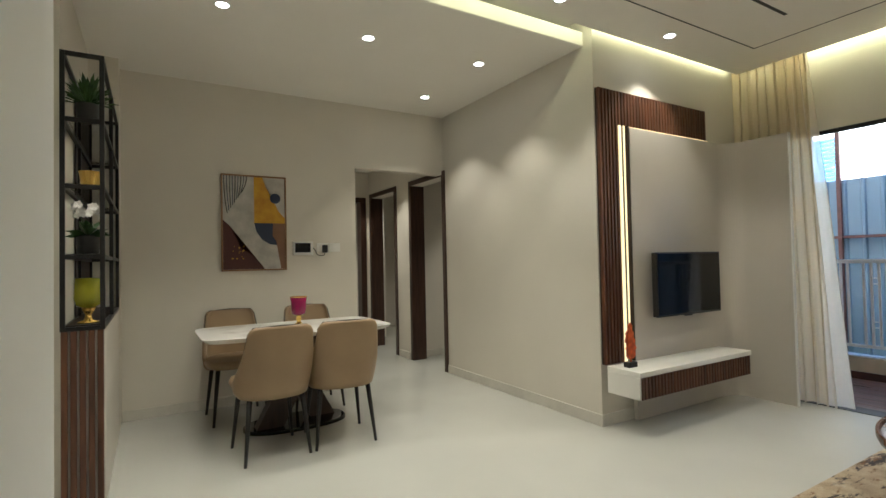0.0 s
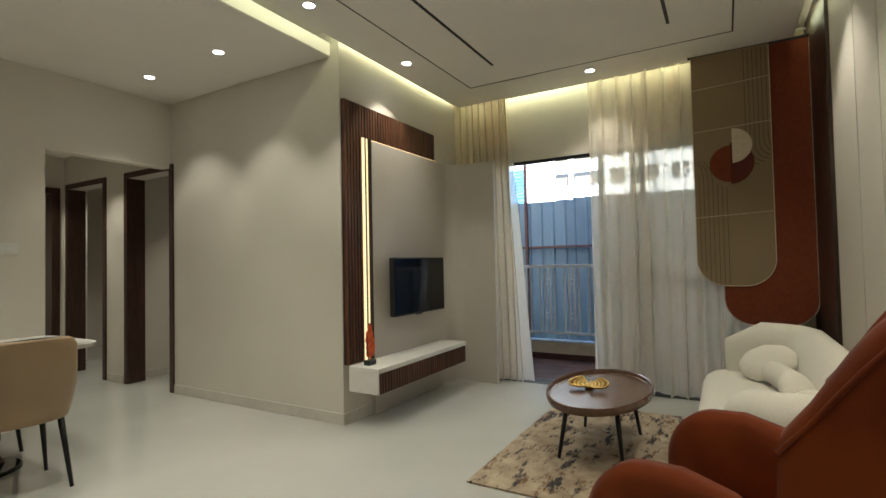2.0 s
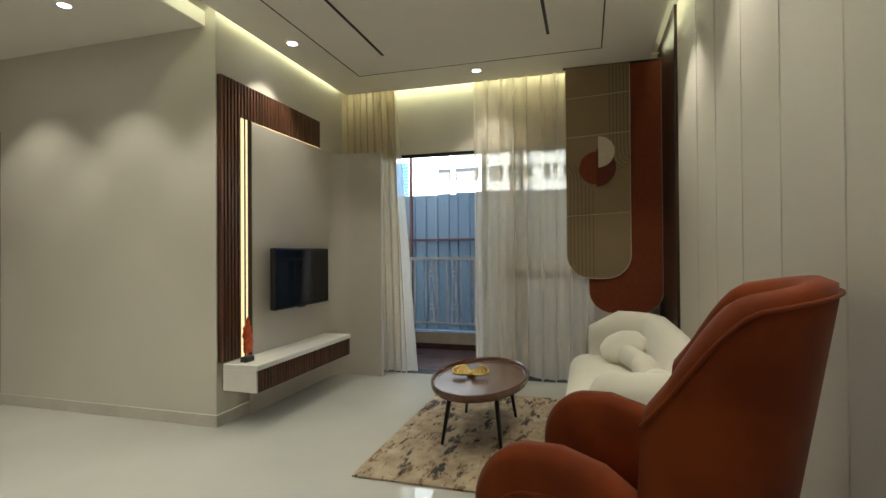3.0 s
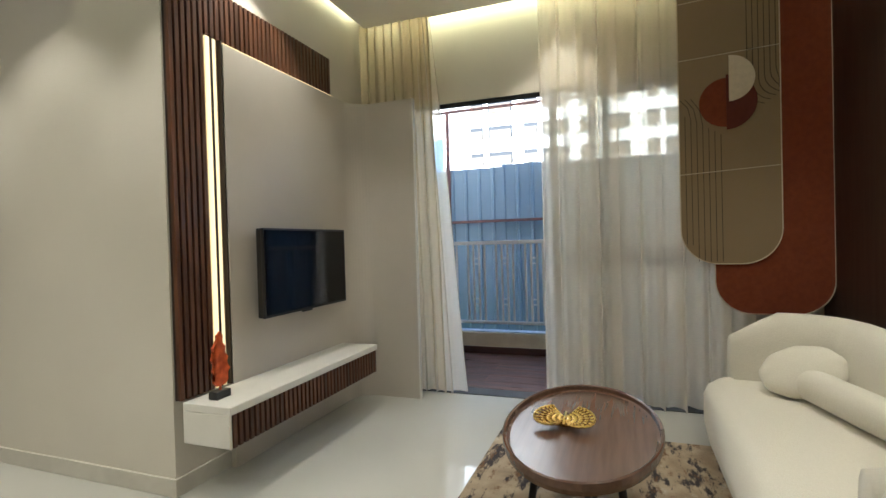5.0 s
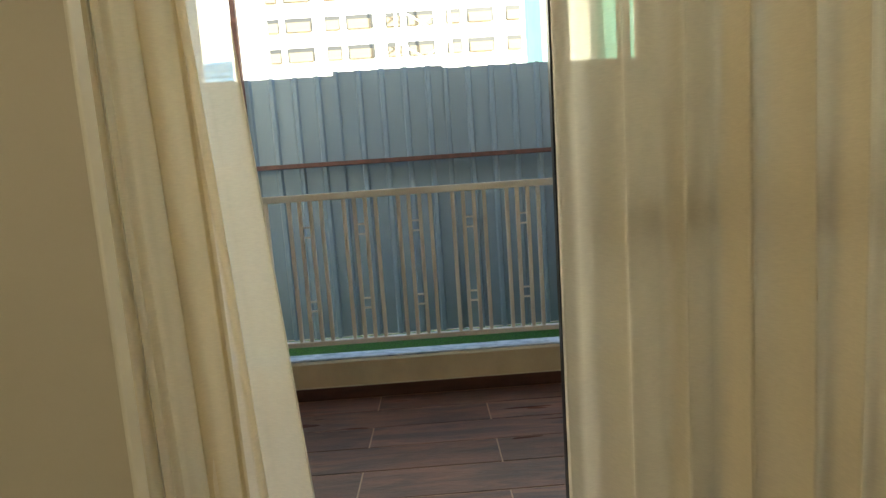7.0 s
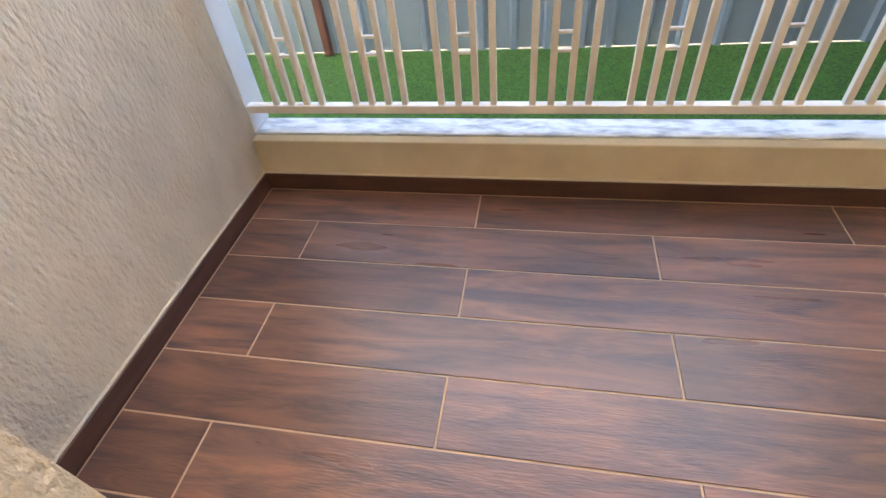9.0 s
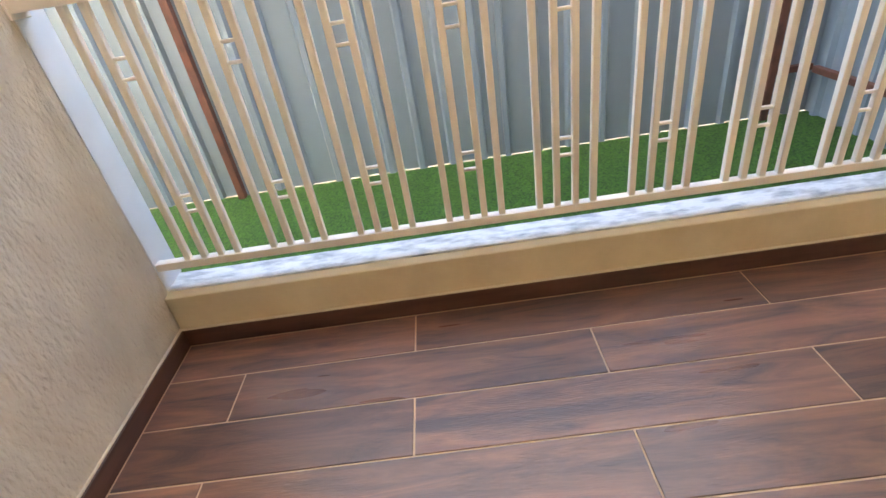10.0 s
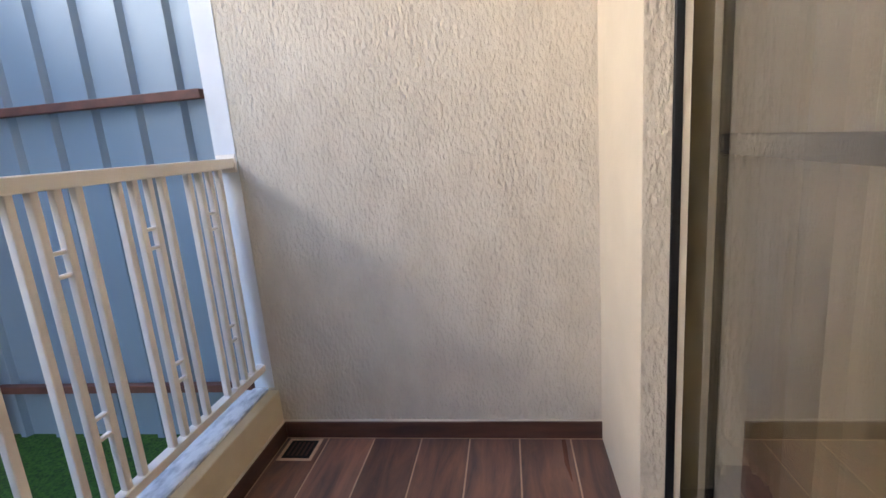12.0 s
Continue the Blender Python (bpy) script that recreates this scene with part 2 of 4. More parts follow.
M_BLUE = mat("blue_louvre", (0.06, 0.22, 0.42), 0.5)
M_NET = mat("green_net", (0.16, 0.46, 0.40), 0.9, scale=1)
M_OCHRE = mat("ochre_facade", (0.62, 0.36, 0.20), 0.8, scale=0.3)
M_PLANT = mat("leaf_green", (0.045, 0.10, 0.02), 0.5, color2=(0.02, 0.055, 0.012), scale=20)
M_PETAL = mat("white_petal", (0.75, 0.72, 0.70), 0.6)
M_POT = mat("black_pot", (0.02, 0.019, 0.018), 0.5)
M_YELLOWGLASS = mat("olive_yellow_glass", (0.42, 0.40, 0.02), 0.1, trans=0.35)
M_MAGENTA = mat("magenta_glass", (0.30, 0.012, 0.085), 0.08, trans=0.25)
M_SWITCH = mat("white_plastic", (0.74, 0.73, 0.69), 0.35)
M_GLASS = glass_mat("tinted_glass", (0.82, 0.81, 0.77), base=0.18)
M_SHELFGLASS = glass_mat("shelf_glass", (0.85, 0.86, 0.84))


# ---------------------------------------------------------------- mesh helpers
def part(name, bm, material, parent=None, label="", smooth=False):
    me = bpy.data.meshes.new(name)
    bmesh.ops.recalc_face_normals(bm, faces=bm.faces)
    bm.to_mesh(me)
    bm.free()
    for m in material if isinstance(material, (list, tuple)) else [material]:
        me.materials.append(m)
    if smooth:
        for p in me.polygons:
            p.use_smooth = True
    ob = new(name, me)
    if parent is not None:
        ob.parent = parent
    if label:
        tagged(ob, label)
    return ob


def thing(name, label, category, group="", at=None):
    e = new(name)
    if at is not None:
        e.matrix_world = at
    return tagged(e, label, category, group)


def structure(ob, label=""):
    return tagged(ob, label, kind="structure")


def box(bm, a, b, bevel=0.0, seg=2):
    m = Matrix.Translation([(p + q) / 2 for p, q in zip(a, b)]) @ Matrix.Diagonal([abs(q - p) for p, q in zip(a, b)] + [1])
    r = bmesh.ops.create_cube(bm, size=1, matrix=m)
    if bevel:
        es = list({e for v in r["verts"] for e in v.link_edges})
        bmesh.ops.bevel(bm, geom=es, offset=bevel, segments=seg, affect="EDGES", profile=0.5)
    return bm


def boxbm(a, b, bevel=0.0, seg=2):
    return box(bmesh.new(), a, b, bevel, seg)


def rod(bm, p, q, r0, r1=None, n=12, ends=True):
    p, q = Vector(p), Vector(q)
    d = q - p
    m = Matrix.Translation((p + q) / 2) @ d.to_track_quat("Z", "Y").to_matrix().to_4x4()
    bmesh.ops.create_cone(bm, cap_ends=ends, segments=n, radius1=r0, radius2=r0 if r1 is None else r1, depth=d.length, matrix=m)
    return bm


def lathe(bm, profile, x=0, y=0, z=0, n=24):
    rings = []
    for r, h in profile:
        rings.append([bm.verts.new((x + r * math.cos(2 * math.pi * i / n), y + r * math.sin(2 * math.pi * i / n), z + h)) for i in range(n)])
    for a, b in zip(rings, rings[1:]):
        for i in range(n):
            bm.faces.new((a[i], a[(i + 1) % n], b[(i + 1) % n], b[i]))
    bm.faces.new(rings[0][::-1])
    bm.faces.new(rings[-1])
    return bm


def prism(bm, outline, axis, lo, hi):
    """A flat outline (u, v) pushed from lo to hi along axis 'x', 'y' or 'z'."""
    def put(u, v, w):
        return {"x": (w, u, v), "y": (u, w, v), "z": (u, v, w)}[axis]
    a = [bm.verts.new(put(u, v, lo)) for u, v in outline]
    b = [bm.verts.new(put(u, v, hi)) for u, v in outline]
    n = len(outline)
    for i in range(n):
        bm.faces.new((a[i], a[(i + 1) % n], b[(i + 1) % n], b[i]))
    bm.faces.new(a[::-1])
    bm.faces.new(b)
    return bm


def ribbon(bm, path, z0, z1, thick):
    """A wall of a given thickness that follows a plan path."""
    pts = [Vector(p) for p in path]
    left, right = [], []
    for i, p in enumerate(pts):
        d = (pts[min(i + 1, len(pts) - 1)] - pts[max(i - 1, 0)]).normalized()
        nrm = Vector((-d.y, d.x)) * thick
        left.append(p)
        right.append(p + nrm)
    prism(bm, [tuple(p) for p in left] + [tuple(p) for p in right[::-1]], "z", z0, z1)
    return bm


def arc(cx, cy, r, a0, a1, n=10):
    return [(cx + r * math.cos(radians(a0 + (a1 - a0) * i / n)), cy + r * math.sin(radians(a0 + (a1 - a0) * i / n))) for i in range(n + 1)]


def loft(bm, rings, close=True, caps=True):
    vs = [[bm.verts.new(p) for p in r] for r in rings]
    n = len(vs[0])
    for a, b in zip(vs, vs[1:]):
        for i in range(n if close else n - 1):
            bm.faces.new((a[i], a[(i + 1) % n], b[(i + 1) % n], b[i]))
    if caps and close:
        bm.faces.new(vs[0][::-1])
        bm.faces.new(vs[-1])
    return bm


def superring(cx, cy, z, a, b, n=32, p=2.6):
    out = []
    for i in range(n):
        t = 2 * math.pi * i / n
        c, s = math.cos(t), math.sin(t)
        out.append((cx + a * math.copysign(abs(c) ** (2 / p), c), cy + b * math.copysign(abs(s) ** (2 / p), s), z))
    return out


def tube(bm, pts, r, n=6):
    """One round cord swept along a line of points."""
    clean = []
    for p in pts:
        p = Vector(p)
        if not clean or (p - clean[-1]).length > 1e-5:
            clean.append(p)
    rings, side = [], None
    for i, p in enumerate(clean):
        d = (clean[min(i + 1, len(clean) - 1)] - clean[max(i - 1, 0)]).normalized()
        if side is None:
            side = d.orthogonal().normalized()
        side = (side - d * side.dot(d)).normalized()
        up = d.cross(side)
        rings.append([tuple(p + (side * math.cos(2 * math.pi * k / n) + up * math.sin(2 * math.pi * k / n)) * r) for k in range(n)])
    return loft(bm, rings)


# ---------------------------------------------------------------- structure of the flat
XC, TVY, PWY, SY, XB0, XB1, XW = 2.69, 2.39, 4.45, -0.58, 4.55, 4.85, -0.155
BF = -0.124            # balcony floor
BN, BS = 2.57, -0.653  # balcony end walls
DN, DS, DTOP = 2.06, -0.31, 2.112


def wall(name, *boxes, material=None, label=""):
    bm = bmesh.new()
    for a, b in boxes:
        box(bm, a, b)
    return structure(part(name, bm, material or M_WALL), label)


structure(part("floor", boxbm((-1.8, SY - 0.1, -0.1), (4.475, PWY, 0)), M_FLOOR), "glossy off-white vitrified tile floor")
structure(part("floor_passage", boxbm((-1.8, PWY, -0.1), (XB0, 9.0, 0)), M_FLOOR), "glossy off-white floor of the passage and rooms")
wall("wall_south", ((-1.3, SY - 0.12, 0), (XB0, SY, SLAB)), label="greige painted wall with fine panel joints")
wall("wall_west", ((-1.42, SY - 0.12, 0), (-1.3, 1.25, SLAB)), label="greige painted wall")
wall("wall_entry", ((-1.8, 1.25, 0), (XW, 1.42, SLAB)), ((-0.30, 0.62, 0), (XW, 1.25, SLAB)), material=M_ENTRY, label="white painted wall end beside the entry")
wall("wall_foyer", ((-1.92, 1.25, 0), (-1.8, PWY, SLAB)), label="greige painted wall")
wall("wall_behind_display", ((-1.8, 4.22, 0), (XW, PWY, SLAB)), ((-0.45, 2.96, 0), (-0.335, 4.22, SLAB)), label="greige painted wall behind the display unit")
wall("wall_dining", ((-1.8, PWY, 0), (1.715, PWY + 0.11, SLAB)), ((1.715, PWY, 2.062), (XC, PWY + 0.11, SLAB)), label="greige painted dining wall with passage opening")
# passage wall with two door openings, running on from the living room corner
D1A, D1B, D2A, D2B, DH = 4.46, 5.20, 5.60, 6.42, 2.05
wall("wall_step", ((XC, TVY, 0), (XC + 0.15, D1A, SLAB)), ((XC, D1A, DH), (XC + 0.15, D1B, SLAB)), ((XC, D1B, 0), (XC + 0.15, D2A, SLAB)),
     ((XC, D2A, DH), (XC + 0.15, D2B, SLAB)), ((XC, D2B, 0), (XC + 0.15, 7.0, SLAB)), label="greige painted wall beside the passage")
wall("wall_tv", ((XC + 0.15, TVY, 0), (XB0, TVY + 0.12, SLAB)), label="greige painted wall behind the television")
wall("wall_passage_west", ((1.60, PWY + 0.11, 0), (1.715, 7.0, SLAB)), label="greige painted passage wall")
wall("wall_passage_end", ((2.63, 6.5, 0), (XC, 6.62, SLAB)), ((1.715, 6.5, 2.05), (2.63, 6.62, SLAB)), label="greige painted end wall with door opening")
wall("wall_bedroom", ((XC + 0.15, 5.30, 0), (4.36, 5.42, SLAB)), ((4.36, 2.51, 0), (4.46, 8.3, SLAB)), ((3.2, 8.2, 0), (4.36, 8.3, SLAB)), label="pale walls of the rooms off the passage")
wall("wall_far_room", ((0.4, 8.9, 0), (3.2, 9.0, SLAB)), ((0.4, 7.0, 0), (0.5, 8.9, SLAB)), ((3.1, 7.12, 0), (3.2, 8.9, SLAB)), ((0.5, 7.0, 0), (1.6, 7.12, SLAB)), material=M_CEIL, label="pale walls of the room at the passage end")
wall("wall_balcony", ((XB0, DN, BF), (XB1, 2.9, 3.0)), ((XB0, SY - 0.4, BF), (XB1, DS, 3.0)), ((XB0, DS, DTOP), (4.58, DN, 3.0)), ((4.58, DS, 2.19), (XB1, DN, 3.0)), label="painted wall around the balcony door")
structure(part("slab", boxbm((-2.0, -1.2, SLAB), (XB1, 9.1, 3.0)), M_CEIL), "painted concrete slab above the false ceilings")
structure(part("ceiling_dining", boxbm((-1.8, 2.485, CEIL_D), (XC, PWY, CEIL_D + 0.04)), M_CEIL), "flat painted false ceiling over the dining area")
structure(part("ceiling_fascia", boxbm((-1.8, 2.475, CEIL_D + 0.002), (XC, 2.487, CEIL_D + 0.10)), M_CEIL), "lit upstand on the edge of the dining ceiling")
structure(part("ceiling_living", boxbm((-1.2, -0.47, CEIL_L), (4.44, 2.335, CEIL_L + 0.045), 0.003, 1), M_CEIL), "floating painted false ceiling with cove gaps")
structure(part("ceiling_passage", boxbm((1.715, PWY + 0.11, 2.42), (XC, 7.0, 2.46)), M_CEIL), "passage ceiling")
structure(part("ceiling_rooms", boxbm((XC + 0.15, 2.51, 2.6), (4.36, 8.2, 2.64)), M_CEIL), "ceiling of the rooms off the passage")
structure(part("cove_end", boxbm((4.44, 2.32, 2.68), (XB0, 2.39, SLAB)), M_CEIL), "short upstand that closes the cove at the curtain")

# black recessed lines in the living ceiling
bm = bmesh.new()
gz = CEIL_L - 0.0015
for a, b in [((-0.9, 1.962), (3.982, 1.972)), ((3.972, -0.091), (3.982, 1.962)), ((-0.9, -0.091), (3.972, -0.081))]:
    box(bm, (a[0], a[1], gz), (b[0], b[1], CEIL_L + 0.002))
for a, b in [((0.4, 1.572), (3.61, 1.594)), ((0.4, 0.282), (3.61, 0.304))]:
    box(bm, (a[0], a[1], gz), (b[0], b[1], CEIL_L + 0.002))
structure(part("ceiling_line_trim", bm, M_BLACK), "thin black profile lines let into the ceiling")

# skirting
bm = bmesh.new()
box(bm, (XC - 0.012, TVY - 0.0, 0), (XC, D1A - 0.06, 0.08), 0.002, 1)
box(bm, (XC - 0.012, TVY - 0.012, 0), (4.2, TVY, 0.08), 0.002, 1)
box(bm, (-0.15, PWY - 0.012, 0), (1.715, PWY, 0.08), 0.002, 1)
box(bm, (XC - 0.012, D1B + 0.06, 0), (XC, D2A - 0.05, 0.08), 0.002, 1)
box(bm, (-1.3, SY, 0), (3.7, SY + 0.012, 0.08), 0.002, 1)
box(bm, (XC + 0.15, 5.288, 0), (4.36, 5.30, 0.08), 0.002, 1)
structure(part("baseboard", bm, M_SKIRT), "low tile skirting along the walls")


def door_frame(name, y0, y1, top, x0=XC - 0.015, x1=XC + 0.165, w=0.055):
    fr = thing(name, "dark-stained wooden door frame in the passage wall", "door frame")
    tagged(fr, kind="structure")
    part("jamb", boxbm((x0, y0 - 0.004, 0), (x1, y0 + w, top), 0.003, 1), M_DOORWOOD, fr)
    part("jamb", boxbm((x0, y1 - w, 0), (x1, y1 + 0.004, top), 0.003, 1), M_DOORWOOD, fr)
    part("head", boxbm((x0, y0 - 0.004, top), (x1, y1 + 0.004, top + w), 0.003, 1), M_DOORWOOD, fr)


door_frame("door_1", D1A - 0.05, D1B + 0.03, DH - 0.0)
door_frame("door_2", D2A - 0.01, D2B + 0.02, DH - 0.0)
d3 = tagged(thing("door_3", "dark-stained wooden door frame at the passage end", "door frame"), kind="structure")
part("jamb", boxbm((2.565, 6.485, 0), (2.645, 6.635, 2.0), 0.003, 1), M_DOORWOOD, d3)
part("jamb", boxbm((1.718, 6.485, 0), (1.78, 6.635, 2.0), 0.003, 1), M_DOORWOOD, d3)
part("head", boxbm((1.718, 6.485, 2.0), (2.645, 6.635, 2.065), 0.003, 1), M_DOORWOOD, d3)

# wall panel joints and the dark panel behind the sofa end
bm = bmesh.new()
for gx in (1.02, 1.44, 1.86, 2.28, 2.70, 3.12):
    box(bm, (gx - 0.003, SY, 0.08), (gx + 0.003, SY + 0.003, SLAB))
structure(part("wall_joint_trim", bm, M_SKIRT), "fine vertical joints of the wall panelling")
structure(part("wall_panel_dark", boxbm((3.72, SY, 0), (XB0, SY + 0.02, SLAB), 0.003, 1), M_DARKPANEL), "dark wenge veneer wall panel")


# ---------------------------------------------------------------- downlights
def downlight():
    d = thing("downlight", "round recessed ceiling downlight, switched on", "ceiling light", "ceiling downlights")
    bm = bmesh.new()
    lathe(bm, [(0.044, 0.0), (0.046, -0.003), (0.040, -0.006), (0.034, -0.004), (0.034, 0.0)], n=24)
    part("bezel", bm, M_CHROME, d, smooth=True)
    bm = bmesh.new()
    lathe(bm, [(0.033, -0.0005), (0.033, -0.0035), (0.02, -0.005)], n=24)
    part("lens", bm, M_SPOTGLOW, d, "glowing lens")
    return d


first = None
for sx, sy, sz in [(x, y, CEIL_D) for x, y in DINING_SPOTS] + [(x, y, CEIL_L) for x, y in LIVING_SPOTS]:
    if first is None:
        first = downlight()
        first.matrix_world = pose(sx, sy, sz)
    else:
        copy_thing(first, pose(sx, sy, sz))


# ---------------------------------------------------------------- television wall
slatwall = thing("slat_panel", "walnut slatted L-shaped panel lit by a warm LED strip", "wall panel")
part("backing", boxbm((2.70, 2.376, 0.42), (2.90, TVY - 0.001, 2.34)), M_GROOVE, slatwall)
part("backing", boxbm((2.90, 2.376, 2.10), (3.985, TVY - 0.001, 2.34)), M_GROOVE, slatwall)
PITCH = 0.0335
sl_long = sl_short = None
i = 0
x = 2.70
while x < 3.985 - 0.02:
    tall = x < 2.885
    src = sl_long if tall else sl_short
    if src is None:
        ob = part("slat", boxbm((0, 0, 0), (0.023, 0.022, 1.92 if tall else 0.24), 0.002, 1), M_WALNUT, slatwall)
        if tall:
            sl_long = ob
        else:
            sl_short = ob
    else:
        ob = new("slat", src.data)
        ob.parent = slatwall
    ob.matrix_basis = pose(x, 2.355, 0.42 if tall else 2.10)
    x += PITCH
led = thing("led_strip", "warm white LED profile glowing beside the slats", "strip light")
part("profile", boxbm((2.898, 2.372, 0.42), (2.988, 2.377, 2.10)), M_CREAMPAINT, led)
part("diffuser", boxbm((2.908, 2.362, 0.42), (2.935, 2.371, 2.10), 0.002, 1), M_LED, led, "glowing diffuser")
part("diffuser", boxbm((2.950, 2.362, 0.42), (2.972, 2.371, 2.10), 0.002, 1), M_LED, led, "glowing diffuser")
part("diffuser", boxbm((3.0, 2.346, 2.087), (3.97, 2.354, 2.092)), M_LED, led, "glowing diffuser")
part("divider", boxbm((2.937, 2.360, 0.42), (2.948, 2.372, 2.10)), M_GROOVE, led)
part("divider", boxbm((2.986, 2.345, 0.42), (2.994, 2.376, 2.10)), M_GROOVE, led)
panel_path = [(2.995, 2.34), (4.08, 2.34)] + arc(4.08, 2.196, 0.144, 90, 0, 10)[1:] + [(4.224, 1.875)]
bm = bmesh.new()
ribbon(bm, panel_path, 0.0, 2.085, 0.03)
tp = thing("tv_back_panel", "smooth greige laminate panel curving round the corner", "wall panel")
part("panel", bm, M_PANEL, tp)
part("edge", boxbm((4.222, 1.868, 0), (4.256, 1.876, 2.087), 0.002, 1), M_WHITE, tp)

console = thing("tv_console", "wall-hung white console with a walnut slatted front", "console")
part("body", boxbm((2.692, 2.10, 0.245), (3.985, 2.338, 0.385), 0.002, 1), M_WHITE, console)
part("top", boxbm((2.690, 2.075, 0.385), (3.995, 2.338, 0.42), 0.003, 1), M_WHITE, console)
part("end_panel", boxbm((2.690, 2.082, 0.243), (2.706, 2.338, 0.385), 0.002, 1), M_WHITE, console)
part("backing", boxbm((2.706, 2.092, 0.243), (3.985, 2.100, 0.385)), M_GROOVE, console)
n_sl = 38
base = None
for i in range(n_sl):
    sx = 2.708 + i * (3.985 - 2.708) / n_sl
    if base is None:
        base = ob = part("slat", boxbm((0, 0, 0), (0.022, 0.018, 0.142), 0.0015, 1), M_WALNUT, console)
    else:
        ob = new("slat", base.data)
        ob.parent = console
    ob.matrix_basis = pose(sx, 2.076, 0.243)

tv = thing("television", "black flat-screen television mounted on the wall", "television")
part("casing", boxbm((3.118, 2.252, 0.722), (3.894, 2.285, 1.183), 0.004, 2), M_TVBODY, tv)
part("bezel", boxbm((3.116, 2.240, 0.720), (3.896, 2.256, 1.185), 0.004, 2), M_TVBODY, tv)
part("screen", boxbm((3.128, 2.2385, 0.735), (3.884, 2.2415, 1.174)), M_SCREEN, tv, "dark glossy screen")
part("logo_bar", boxbm((3.43, 2.238, 0.712), (3.52, 2.25, 0.722), 0.002, 1), M_TVBODY, tv)
part("bracket", boxbm((3.38, 2.284, 0.86), (3.60, 2.338, 1.06), 0.003, 1), M_BLACKMETAL, tv)

fig = thing("feather_figure", "orange-red feather ornament on a black block", "ornament")
part("base", boxbm((2.752, 2.205, 0.42), (2.835, 2.255, 0.455), 0.004, 2), M_POT, fig)
rng = random.Random(3)
outl = []
for k in range(15):
    u = k / 14
    w = 0.050 * math.sin(math.pi * min(0.12 + u * 0.9, 1)) ** 0.6 * (1 - 0.35 * u) + (0.007 if k % 3 == 1 else -0.004)
    outl.append((w, u))
shape = [(2.797 + w + 0.006 * math.sin(u * 7), 0.475 + u * 0.24) for w, u in outl] + [(2.797 - w + 0.006 * math.sin(u * 7), 0.475 + u * 0.24) for w, u in outl[::-1]]
bm = bmesh.new()
prism(bm, shape, "y", 2.224, 2.236)
bmesh.ops.triangulate(bm, faces=[f for f in bm.faces if len(f.verts) > 4])
part("feather", bm, M_ORANGE, fig)
bm = bmesh.new()
rod(bm, (2.797, 2.230, 0.455), (2.797, 2.230, 0.50), 0.006)
part("stem", bm, M_ORANGE, fig)


# ---------------------------------------------------------------- curtains
def fold(t):
    return 0.75 * math.sin(t) + 0.35 * math.sin(2 * t + 0.9) + 0.14 * math.sin(3 * t + 0.4)


def curtain(name, label, x, ya, yb, yb_low, z0, z1, folds, depth, material, seed, lap=0.30):
    """Pleated cloth from ya to yb at the head and to yb_low at the hem."""
    r = random.Random(seed)
    cols, rows_n = folds * 16, 30
    ph = [r.uniform(-0.5, 0.5) for _ in range(folds + 2)]
    am = [r.uniform(0.4, 1.25) for _ in range(folds + 2)]
    verts, faces = [], []
    for j in range(rows_n + 1):
        v = j / rows_n
        z = z1 + (z0 - z1) * v
        for i2 in range(cols + 1):
            u = i2 / cols
            k = u * folds
            ki = int(k)
            f = k - ki
            s = f * f * (3 - 2 * f)
            a = am[ki] * (1 - s) + am[min(ki + 1, folds + 1)] * s
            p = ph[ki] * (1 - s) + ph[min(ki + 1, folds + 1)] * s
            wob = 0.25 * math.sin(v * 3.1 + ki * 1.7)
            xx = x + depth * a * (0.75 + 0.35 * v) * fold(2 * math.pi * k + p + wob + 0.8 * math.sin(k * 2.3)) + 0.004 * math.sin(v * 9 + k)
            ye = yb + (yb_low - yb) * v ** 0.85
            yy = ya + (ye - ya) * u + lap * abs(ye - ya) / folds * math.sin(2 * math.pi * k + p + 1.2) * a
            verts.append((xx, yy, z + (0.012 * math.sin(k * 2.1 + p) if j == rows_n else 0)))
    for j in range(rows_n):
        for i2 in range(cols):
            a = j * (cols + 1) + i2
            faces.append((a, a + 1, a + cols + 2, a + cols + 1))
    me = bpy.data.meshes.new("cloth")
    me.from_pydata(verts, [], faces)
    for p in me.polygons:
        p.use_smooth = True
    me.materials.append(material)
    t = thing(name, label, "curtain")
    ob = new("cloth", me)
    ob.parent = t
    bm = bmesh.new()
    rod(bm, (x, min(ya, yb) - 0.02, z1 + 0.012), (x, max(ya, yb) + 0.02, z1 + 0.012), 0.009, n=10)
    part("track", bm, M_WHITE, t)
    return t


# bunched voile: the dimmer look of doubled layers is put into a beige colour
curtain("drape_curtain", "voile curtain gathered behind the side panel, doubled layers coloured beige", 4.41, 2.36, 1.81, 1.73, 0.008, 2.80, 8, 0.030, M_CURTAIN, 5)
curtain("sheer_curtain", "white voile curtain hanging slanted beside the open door", 4.43, 2.02, 1.815, 1.575, 0.008, 2.80, 4, 0.028, M_SHEER, 6)
curtain("sheer_curtain", "white voile curtain drawn across the closed door leaf", 4.43, 1.01, -0.34, -0.32, 0.008, 2.80, 11, 0.066, M_SHEER, 7, lap=0.20)
curtain("drape_curtain", "beige heavy curtain hanging behind the wall hanging", 4.465, -0.14, -0.55, -0.55, 0.02, 2.80, 7, 0.02, M_CURTAIN, 8)

